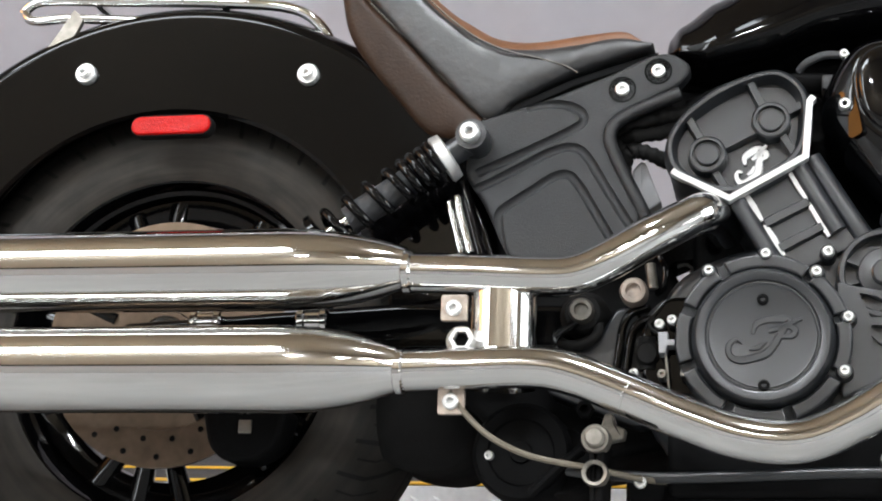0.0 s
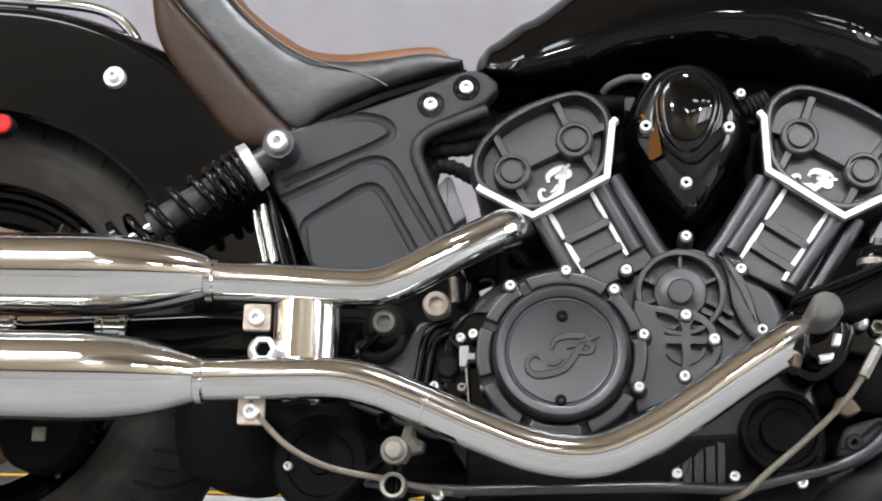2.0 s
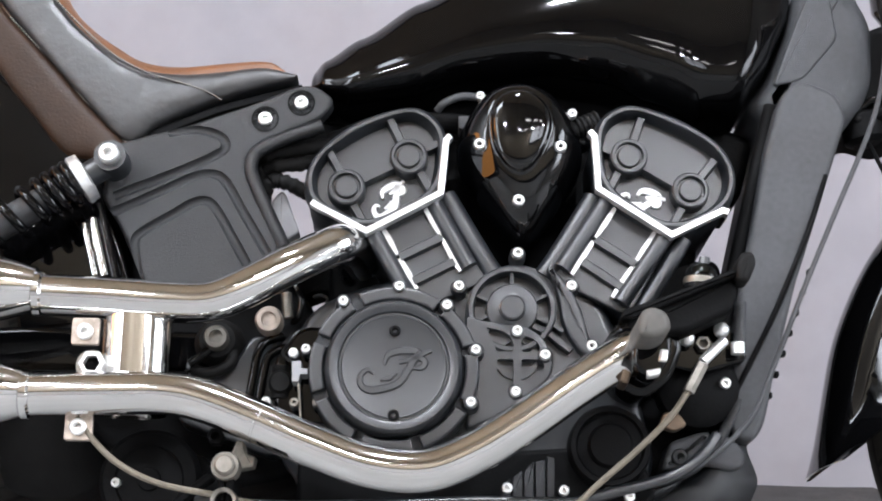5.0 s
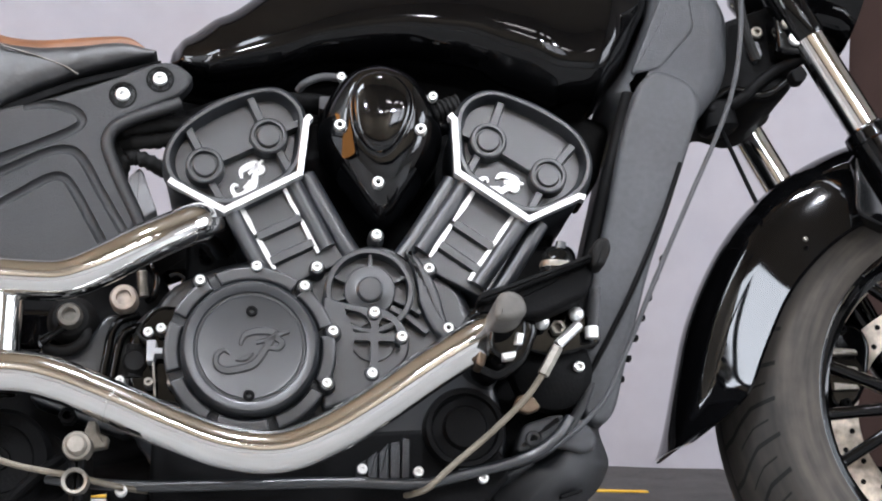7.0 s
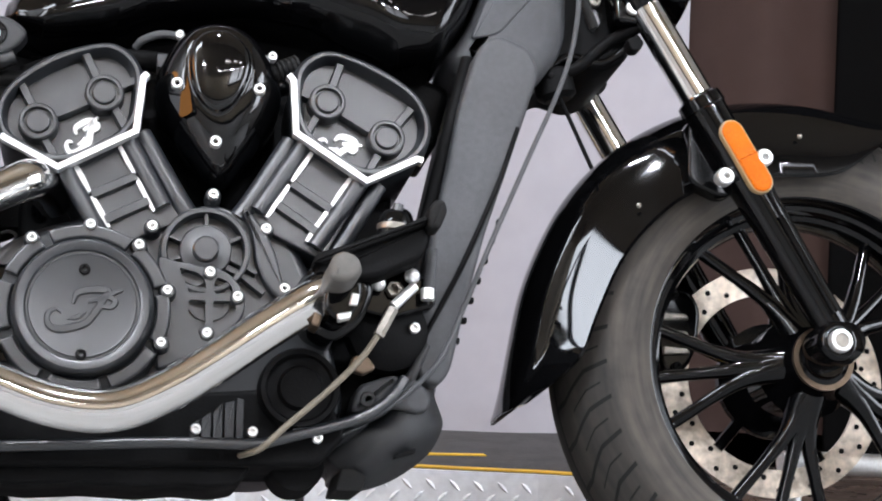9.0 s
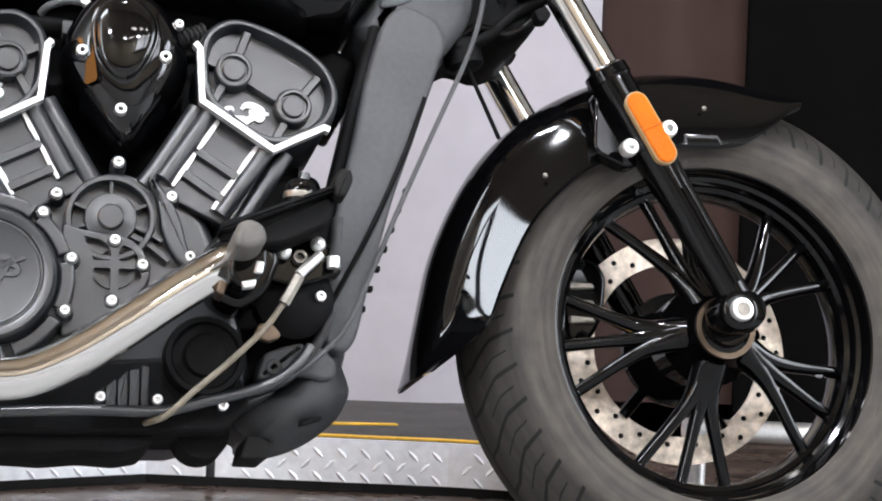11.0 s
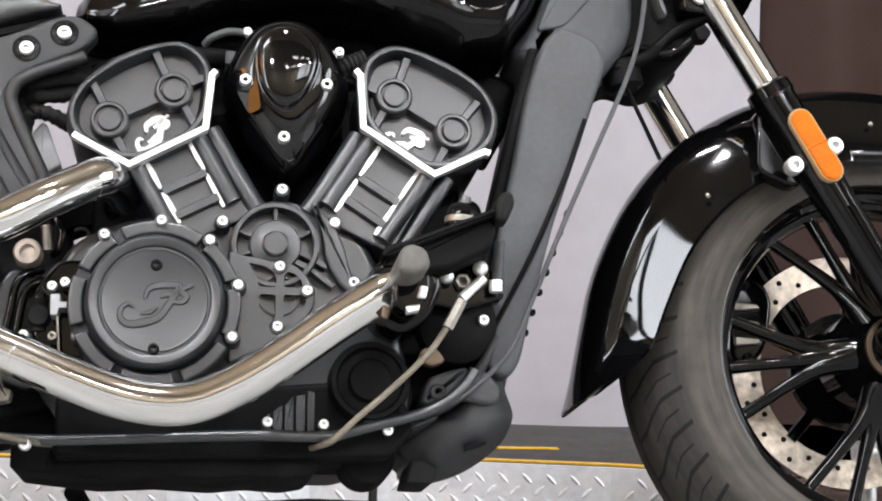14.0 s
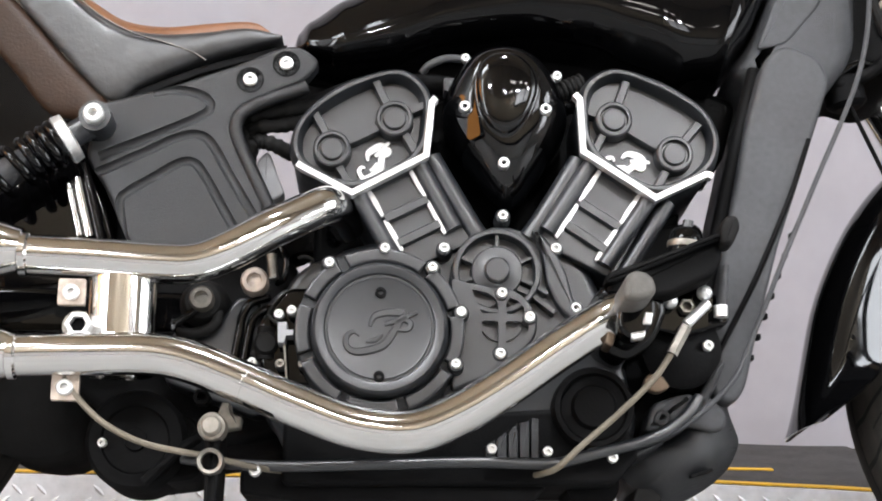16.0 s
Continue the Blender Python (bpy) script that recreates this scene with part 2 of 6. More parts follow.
def ring_faces(bm, rings, closed_u=False, closed_v=True):
    """Quads between successive rings of vertices."""
    c = len(rings)
    for i in range(c if closed_u else c - 1):
        a, b = rings[i], rings[(i + 1) % c]
        m = len(a)
        for j in range(m if closed_v else m - 1):
            k = (j + 1) % m
            try:
                bm.faces.new((a[j], a[k], b[k], b[j]))
            except ValueError:
                pass


def prism(outline, y0, y1, bevel=0.003, bm=None, seg=3):
    """A plate in the motorcycle's side plane: outline in (x, z), from y0 (outer face) to y1, with its edges rounded inwards by bevel."""
    bm = bm or bmesh.new()
    pts = [Vector((p[0], p[1])) for p in outline]
    c = len(pts)
    area2 = sum(pts[i].x * pts[(i + 1) % c].y - pts[(i + 1) % c].x * pts[i].y for i in range(c))
    if area2 < 0:
        pts.reverse()
    normals = []
    for i in range(c):
        d1, d2 = (pts[i] - pts[i - 1]), (pts[(i + 1) % c] - pts[i])
        d1, d2 = (d1.normalized() if d1.length else d2.normalized()), (d2.normalized() if d2.length else d1.normalized())
        nrm = Vector((-(d1 + d2).y, (d1 + d2).x))
        normals.append(nrm.normalized() if nrm.length > 1e-6 else Vector((-d1.y, d1.x)))
    sign = 1 if y1 > y0 else -1
    levels = [(bevel + 0.0007, y0)] if bevel else []
    for k in range(seg + 1):
        a = math.pi / 2 * k / seg
        levels.append((bevel * (1 - math.sin(a)), y0 + sign * bevel * (1 - math.cos(a))))
    levels.append((0.0, y1))
    rings = [[bm.verts.new((p.x + n.x * ins, yy, p.y + n.y * ins)) for p, n in zip(pts, normals)] for ins, yy in levels]
    ring_faces(bm, rings)
    bm.faces.new(rings[0])
    bm.faces.new(rings[-1])
    return bm


def lathe(profile, cx, cz, seg=48, bm=None, a0=0.0, a1=360.0, closed=False, uv=False):
    """A body turned about the y axis through (cx, cz). profile: (radius, y)."""
    bm = bm or bmesh.new()
    full = abs(a1 - a0) >= 359.9
    count = seg if full else seg + 1
    rings = []
    for i in range(count):
        a = radians(a0 + (a1 - a0) * i / seg)
        rings.append([bm.verts.new((cx + r * math.cos(a), y, cz + r * math.sin(a))) for r, y in profile])
    layer = bm.loops.layers.uv.new("UVMap") if uv else None
    m = len(profile)
    for i in range(seg):
        A, B = rings[i], rings[(i + 1) % count]
        for j in range(m if closed else m - 1):
            k = (j + 1) % m
            if (A[j].co - B[j].co).length < 1e-7 and (A[k].co - B[k].co).length < 1e-7:
                continue
            try:
                f = bm.faces.new((A[j], A[k], B[k], B[j]))
            except ValueError:
                continue
            if uv:
                for lp, (uu, vv) in zip(f.loops, ((i, j), (i, j + 1), (i + 1, j + 1), (i + 1, j))):
                    lp[layer].uv = (uu / seg, vv / (m - 1))
    bmesh.ops.remove_doubles(bm, verts=bm.verts, dist=1e-6)
    return bm


def tube(path, r, seg=16, n=8, bm=None, caps=True, smooth=True, squash=1.0):
    """A round bar along a path; r is one radius or one for each point of the path."""
    bm = bm or bmesh.new()
    pts = catmull(path, n) if smooth and len(path) > 2 else [Vector(p) for p in path]
    if isinstance(r, (int, float)):
        radii = [r] * len(pts)
    else:
        radii = []
        for i in range(len(pts)):
            f = i / (len(pts) - 1) * (len(r) - 1)
            k = min(int(f), len(r) - 2)
            radii.append(r[k] + (r[k + 1] - r[k]) * (f - k))
    tang = (pts[1] - pts[0]).normalized()
    side = tang.orthogonal().normalized()
    rings = []
    for i, p in enumerate(pts):
        t = (pts[min(i + 1, len(pts) - 1)] - pts[max(i - 1, 0)]).normalized()
        side = (side - t * side.dot(t)).normalized()
        up = t.cross(side)
        rings.append([bm.verts.new(p + (side * math.cos(2 * math.pi * j / seg) + up * math.sin(2 * math.pi * j / seg) * squash) * radii[i]) for j in range(seg)])
    ring_faces(bm, rings)
    if caps:
        bm.faces.new(rings[0])
        bm.faces.new(rings[-1])
    return bm


def turned(profile, origin, axis, seg=32, bm=None):
    """A body turned about any axis. profile: (distance along the axis, radius)."""
    bm = bm or bmesh.new()
    axis = Vector(axis).normalized()
    s = axis.orthogonal().normalized()
    u = axis.cross(s)
    rings = []
    for d, r in profile:
        r = max(r, 1e-5)
        rings.append([bm.verts.new(Vector(origin) + axis * d + (s * math.cos(2 * math.pi * j / seg) + u * math.sin(2 * math.pi * j / seg)) * r) for j in range(seg)])
    ring_faces(bm, rings)
    bm.faces.new(rings[0])
    bm.faces.new(rings[-1])
    return bm


def box(x0, x1, y0, y1, z0, z1, bevel=0.0, bm=None):
    bm = bm or bmesh.new()
    m = Matrix.Translation(((x0 + x1) / 2, (y0 + y1) / 2, (z0 + z1) / 2)) @ Matrix.Diagonal((abs(x1 - x0), abs(y1 - y0), abs(z1 - z0), 1))
    made = bmesh.ops.create_cube(bm, size=1, matrix=m)
    if bevel:
        edges = list({e for v in made["verts"] for e in v.link_edges})
        bmesh.ops.bevel(bm, geom=edges, offset=bevel, segments=2, affect="EDGES", profile=0.5)
    return bm


def ellipsoid(c, rx, ry, rz, bm=None, u=20, v=12):
    bm = bm or bmesh.new()
    bmesh.ops.create_uvsphere(bm, u_segments=u, v_segments=v, radius=1, matrix=Matrix.Translation(c) @ Matrix.Diagonal((rx, ry, rz, 1)))
    return bm


BOLT_MESH = {}


def bolt(parent, x, y, z, r=0.0065, material=None, name="bolt", h=0.006):
    """A socket-head bolt whose head stands out of the plane y towards the viewer's side."""
    material = material or STEEL
    key = (round(r, 4), material.name, round(h, 4))
    if key not in BOLT_MESH:
        bm = turned([(0.004, r * 0.98), (0, r), (-h * 0.75, r), (-h, r * 0.82), (-h, r * 0.46), (-h * 0.05, r * 0.44), (-h * 0.05, 0.0001)], (0, 0, 0), (0, 1, 0), 14)
        ob = mesh_object(name, bm, material, 30)
        BOLT_MESH[key] = ob.data
    else:
        ob = new(name, BOLT_MESH[key])
    ob.location = (x, y, z)
    ob.parent = parent
    return ob


def hexnut(parent, x, y, z, r=0.014, hole=0.5, material=None, name="nut", h=0.012):
    bm = bmesh.new()
    rings = []
    for rr, yy in ((r, 0.004), (r, -h * 0.85), (r * 0.9, -h), (r * hole, -h), (r * hole, 0.0)):
        rings.append([bm.verts.new((rr * math.cos(a * math.pi / 3), yy, rr * math.sin(a * math.pi / 3))) for a in range(6)])
    ring_faces(bm, rings)
    bm.faces.new(rings[-1])
    ob = part(name, bm, material or STEEL, parent, "", 25)
    ob.location = (x, y, z)
    return ob


def pillow(outline, y_edge, y_top, y_back, power=3.0, rings=8, centre=None, bm=None):
    """A domed body: the outline at y_edge swells to y_top over its centre, and has straight sides back to y_back."""
    bm = bm or bmesh.new()
    pts = [Vector((p[0], p[1])) for p in outline]
    c = Vector(centre) if centre else sum(pts, Vector((0, 0))) / len(pts)
    loops = [[bm.verts.new((p.x, y_back, p.y)) for p in pts]]
    for k in range(rings):
        f = math.cos(math.pi / 2 * k / rings)
        y = y_top + (y_edge - y_top) * f ** power
        loops.append([bm.verts.new((c.x + (p.x - c.x) * f, y, c.y + (p.y - c.y) * f)) for p in pts])
    ring_faces(bm, loops)
    bm.faces.new(loops[0])
    tip = bm.verts.new((c.x, y_top, c.y))
    last = loops[-1]
    for i in range(len(last)):
        bm.faces.new((last[i], last[(i + 1) % len(last)], tip))
    return bm


def stroke(curve, y, widths, height, m, n=8):
    """A flat raised stroke of lettering along a curve in (x, z), its foot at depth y, under the placing m."""
    pts = catmull([Vector((p[0], 0, p[1])) for p in curve], n)
    bm = bmesh.new()
    rings = []
    for i, p in enumerate(pts):
        f = i / (len(pts) - 1) * (len(widths) - 1)
        k = min(int(f), len(widths) - 2)
        w = widths[k] + (widths[k + 1] - widths[k]) * (f - k)
        d = (pts[min(i + 1, len(pts) - 1)] - pts[max(i - 1, 0)]).normalized()
        o = Vector((-d.z, 0, d.x))
        rings.append([bm.verts.new(m @ (p + o * w * a + Vector((0, y - height * b, 0)))) for a, b in ((-1, -0.4), (-1, 0.5), (-0.7, 1), (0.7, 1), (1, 0.5), (1, -0.4))])
    ring_faces(bm, rings, closed_v=False)
    bm.faces.new(rings[0])
    bm.faces.new(rings[-1])
    return bm


def strip(low, high, y_edge, y_mid, y_back, n=8, m=10):
    """A padded panel between two curves in (x, z), bulging from y_edge to y_mid."""
    a, b = catmull([Vector(p) for p in low], n), catmull([Vector(p) for p in high], n)
    bm = bmesh.new()
    rows = []
    for p, q in zip(a, b):
        row = [bm.verts.new((p.x, y_back, p.y))]
        for k in range(m + 1):
            t = k / m
            s = 0.5 - 0.5 * math.cos(math.pi * t)
            v = p.lerp(q, s)
            row.append(bm.verts.new((v.x, y_edge + (y_mid - y_edge) * math.sin(math.pi * t) ** 0.7, v.y)))
        row.append(bm.verts.new((q.x, y_back, q.y)))
        rows.append(row)
    ring_faces(bm, rows)
    bm.faces.new(rows[0])
    bm.faces.new(rows[-1])
    return bm

# ---- hall and stage ----


def flat_box(name, label, category, x0, x1, y0, y1, z0, z1, material, kind="structure"):
    return tagged(mesh_object(name, box(x0, x1, y0, y1, z0, z1), material, 30), label, category, "", kind)


def drape(name, x0, x1, y, z0, z1, material, depth, wave, label, seed):
    """A hanging cloth with soft upright folds and a thickness."""
    rng = random.Random(seed)
    phases = [(rng.uniform(0.6, 1.6) * wave, rng.uniform(0, 6.3), rng.uniform(0.4, 1)) for _ in range(5)]
    bm = bmesh.new()
    nx, nz = 160, 10
    front, back = [], []
    for j in range(nz + 1):
        z = z0 + (z1 - z0) * j / nz
        f, b = [], []
        for i in range(nx + 1):
            x = x0 + (x1 - x0) * i / nx
            d = sum(a * math.sin(x * 2 * math.pi / w + p + 0.25 * z) for w, p, a in phases) * depth / 3
            f.append(bm.verts.new((x, y + d, z)))
            b.append(bm.verts.new((x, y + d + 0.012, z)))
        front.append(f)
        back.append(b)
    for rows in (front, back):
        ring_faces(bm, rows, closed_v=False)
    for a, b in ((front[0], back[0]), (front[-1], back[-1])):
        ring_faces(bm, [a, b], closed_v=False)
    return tagged(mesh_object(name, bm, material, 60), label, "curtain", "", "structure")


flat_box("floor", "pale sealed concrete hall floor", "floor", -5, 6, -4.7, 0.10, -0.1, -0.0012, CONCRETE)
floor_boards = thing("stage_floor", "dark brown worn board floor under the motorcycle", "floor", kind="structure")
rng = random.Random(4)
yy = 0.1014
while yy < 1.6:
    w = 0.19
    bm = box(-4.9, 5.9, yy + 0.0012, yy + w - 0.0012, -0.04, -0.001 - rng.random() * 0.0012, 0.0008)
    part("plank", bm, WOOD, floor_boards)
    yy += w
flat_box("wall_north", "dark hall wall behind the backdrop", "wall", -5, 6, 2.4, 2.6, -0.1, 6.0, BLACKCLOTH)
flat_box("wall_south_1", "white painted lower hall wall", "wall", -5, 6, -4.7, -4.5, -0.1, 1.36, WHITEWALL)
flat_box("wall_south_2", "tan painted upper hall wall", "wall", -5, 6, -4.7, -4.5, 1.64, 6.0, HALL)
flat_box("trim_1", "dark rail along the hall wall", "wall rail", -5, 6, -4.7, -4.47, 1.36, 1.64, DARK)
flat_box("wall_east", "white painted hall wall", "wall", 6, 6.2, -4.7, 2.6, -0.1, 6.0, WHITEWALL)
wall_west = flat_box("wall_west", "white painted hall wall with an orange band", "wall", -5.2, -5, -4.7, 2.6, -0.1, 6.0, WHITEWALL)
flat_box("ceiling", "tan painted high hall ceiling", "ceiling", -5.2, 6.2, -4.7, 2.6, 6.0, 6.2, CEIL)
flat_box("trim_2", "lit orange sign panel on the hall wall", "wall panel", -4.998, -4.95, -2.6, -0.2, 2.2, 3.6, ORANGE)
win = thing("window_1", "tall narrow bright window with a dark frame", "window", kind="structure")
part("pane", box(-4.5, -3.3, -4.496, -4.46, 0.9, 4.9), BRIGHTPANE, win)
for x in (-4.58, -3.3):
    part("window_frame", box(x, x + 0.08, -4.497, -4.42, 0.85, 4.96, 0.004), DARK, win)
part("window_sill", box(-4.58, -3.22, -4.497, -4.39, 0.85, 0.9, 0.004), DARK, win)
win = thing("window_2", "bright show window with a dark frame", "window", kind="structure")
part("pane", box(5.98, 5.996, -3.35, -0.65, 0.55, 3.36), SKYPANE, win)
for y in (-3.43, -2.04, -0.65):
    part("window_frame", box(5.94, 5.997, y, y + 0.08, 0.5, 3.42, 0.004), DARK, win)
part("window_sill", box(5.91, 5.997, -3.43, -0.57, 0.5, 0.55, 0.004), DARK, win)
win = thing("window_3", "bright high window with a dark frame", "window", kind="structure")
part("pane", box(2.3, 4.3, -4.496, -4.48, 2.7, 3.8), SKYPANE, win)
for x in (2.22, 3.26, 4.3):
    part("window_frame", box(x, x + 0.08, -4.497, -4.44, 2.62, 3.88, 0.004), DARK, win)
part("window_sill", box(2.22, 4.38, -4.497, -4.41, 2.62, 2.7, 0.004), DARK, win)
drape("backdrop_1", -4.0, 1.87, 1.42, 0.08, 3.3, DRAPE, 0.05, 0.5, "grey hanging backdrop cloth with soft folds", 3)
drape("backdrop_2", 1.80, 2.34, 1.56, 0.08, 3.3, BROWN, 0.03, 0.25, "brown hanging backdrop cloth with soft folds", 5)
drape("backdrop_3", 2.235, 5.6, 1.49, 0.0, 3.3, BLACKCLOTH, 0.02, 0.4, "black hanging stage cloth", 7)

lamp = thing("ceiling_lamp", "white hanging lamp with a glowing diffuser on a thin rod", "lamp", pose(0.9, -1.0, 3.5), "ceiling lamps")
part("frame", box(-0.2, 0.2, -0.07, 0.07, -0.06, -0.001, 0.004), DARK, lamp)
part("rod", tube([(0, 0, -0.002), (0, 0, 2.499)], 0.008, 8, smooth=False), DARK, lamp)
part("diffuser", box(-0.15, 0.15, -0.04, 0.04, -0.075, -0.055, 0.004), LAMP, lamp)
for lx, ly in ((-0.5, -3.9), (0.9, -4.0), (1.5, -4.0), (2.1, -4.0), (2.7, -4.0), (3.3, -3.7), (1.5, -3.3), (2.1, -3.3), (2.7, -3.3), (3.9, -3.7)):
    copy_thing(lamp, pose(lx, ly, 3.5))
roof = thing("roof_light_1", "long white roof light in the ceiling", "roof light", pose(-3.0, -3.66, 6.0), kind="structure")
part("window_frame", box(-1.78, 1.78, -0.83, 0.83, -0.03, -0.001, 0.003), WHITEWALL, roof)
part("pane", box(-1.7, 1.7, -0.75, 0.75, -0.034, -0.029), SKYPANE, roof)

# the raised platform along the backdrop: its front edge has shallow bends
EDGE = [(-2.4, 0.86), (0.70, 0.775), (0.93, 0.865), (1.41, 0.745), (1.50, 0.71), (1.565, 0.64), (1.62, 0.52)]
TOP = 0.085
platform = thing("platform", "low carpeted stage platform faced with diamond tread plate", "platform")
bm = bmesh.new()
low = [bm.verts.new((x, y + 0.012, 0.0)) for x, y in EDGE] + [bm.verts.new((1.62, 2.2, 0.0)), bm.verts.new((-2.4, 2.2, 0.0))]
high = [bm.verts.new((v.co.x, v.co.y, TOP)) for v in low]
ring_faces(bm, [low, high])
bm.faces.new(high)
part("deck", bm, CARPET, platform, "dark grey carpeted deck", 30)


def tread_plate(p, q, z0, z1):
    """One facing sheet with raised slanting bars that alternate in direction."""
    a, b = Vector((*p, 0)), Vector((*q, 0))
    along = (b - a).normalized()
    out = Vector((along.y, -along.x, 0))
    length = (b - a).length
    bm = bmesh.new()
    corners = [(0, z0), (length, z0), (length, z1), (0, z1)]
    f = [bm.verts.new(a + along * s + out * 0.0 + Vector((0, 0, z))) for s, z in corners]
    k = [bm.verts.new(a + along * s - out * 0.008 + Vector((0, 0, z))) for s, z in corners]
    bm.faces.new(f)
    bm.faces.new(k)
    ring_faces(bm, [f, k])
    step = 0.0195
    for r in range(int((z1 - z0) / step) + 1):
        for c in range(int(length / step / 2) + 1):
            s, z = (2 * c + 0.6 + r % 2) * step, z0 + (r + 0.45) * step
            if z > z1 - 0.010 or s > length - 0.012 or s < 0.012:
                continue
            tilt = 1 if r % 2 else -1
            d = (along * 0.8 + Vector((0, 0, tilt * 0.8))).normalized()
            n = (Vector((0, 0, 0.8)) - along * tilt * 0.8).normalized()
            mid = a + along * s + Vector((0, 0, z))
            base = [bm.verts.new(mid + d * dx * 0.0125 + n * dn * 0.004 + out * 0.0004) for dx, dn in ((-1, 0), (-0.3, -0.9), (0.3, -0.9), (1, 0), (0.3, 0.9), (-0.3, 0.9))]
            ridge = [bm.verts.new(mid + d * dx * 0.0075 + out * 0.0027) for dx in (-1, 1)]
            for face in ((base[0], base[1], ridge[0]), (base[1], base[2], ridge[1], ridge[0]), (base[2], base[3], ridge[1]),
                         (base[3], base[4], ridge[1]), (base[4], base[5], ridge[0], ridge[1]), (base[5], base[0], ridge[0])):
                bm.faces.new(face)
    return bm


cuts = [EDGE[0], (-1.1, 0.8244), (0.2, 0.7887), EDGE[1], EDGE[2], (1.025, 0.8412), (1.04, 0.8375), *EDGE[3:]]
for i, (p, q) in enumerate(zip(cuts, cuts[1:])):
    if i == 5:
        continue
    part("tread_plate", tread_plate(p, q, 0.014, TOP), PLATE, platform, "bright diamond tread plate", 20)
bm = bmesh.new()
for p, q in zip(EDGE, EDGE[1:]):
    d = (Vector(q) - Vector(p)).normalized()
    o = Vector((d.y, -d.x)) * 0.004
    v = [bm.verts.new((*(Vector(c) + o), z)) for c, z in ((p, 0.0), (q, 0.0), (q, 0.013), (p, 0.013))]
    bm.faces.new(v)
    bm.faces.new([bm.verts.new((x.co.x, x.co.y + 0.01, x.co.z)) for x in v])
part("skirting", bm, RUBBER, platform, "black rubber strip", 30)


def tape_strip(pts, w, wobble, seed):
    rng = random.Random(seed)
    path = []
    for p, q in zip(pts, pts[1:]):
        n = max(2, int((Vector(q) - Vector(p)).length / 0.02))
        path += [Vector(p).lerp(Vector(q), k / n) for k in range(n)]
    path.append(Vector(pts[-1]))
    bm = bmesh.new()
    rings = []
    for i, p in enumerate(path):
        d = (path[min(i + 1, len(path) - 1)] - path[max(i - 1, 0)]).normalized()
        n = Vector((-d.y, d.x))
        lo, hi = -w / 2 + rng.uniform(-1, 1) * wobble, w / 2 + rng.uniform(-1, 1) * wobble
        rings.append([bm.verts.new((p.x + n.x * s, p.y + n.y * s, zz)) for s, zz in ((lo, TOP + 0.001), (lo, TOP + 0.003), (hi, TOP + 0.003), (hi, TOP + 0.001))])
    ring_faces(bm, rings)
    return bm


part("edge_tape", tape_strip([(x, y + 0.03) for x, y in EDGE], 0.026, 0.0018, 1), TAPE, platform, "yellow edge tape")
part("edge_tape", tape_strip([(-2.3, 1.03), (1.375, 0.995)], 0.022, 0.0015, 2), TAPE, platform, "yellow edge tape")

# ---- motorcycle ----
bike = thing("motorcycle", "black cruiser motorcycle with chrome twin exhaust, leaning on its side stand", "motorcycle", LEAN)


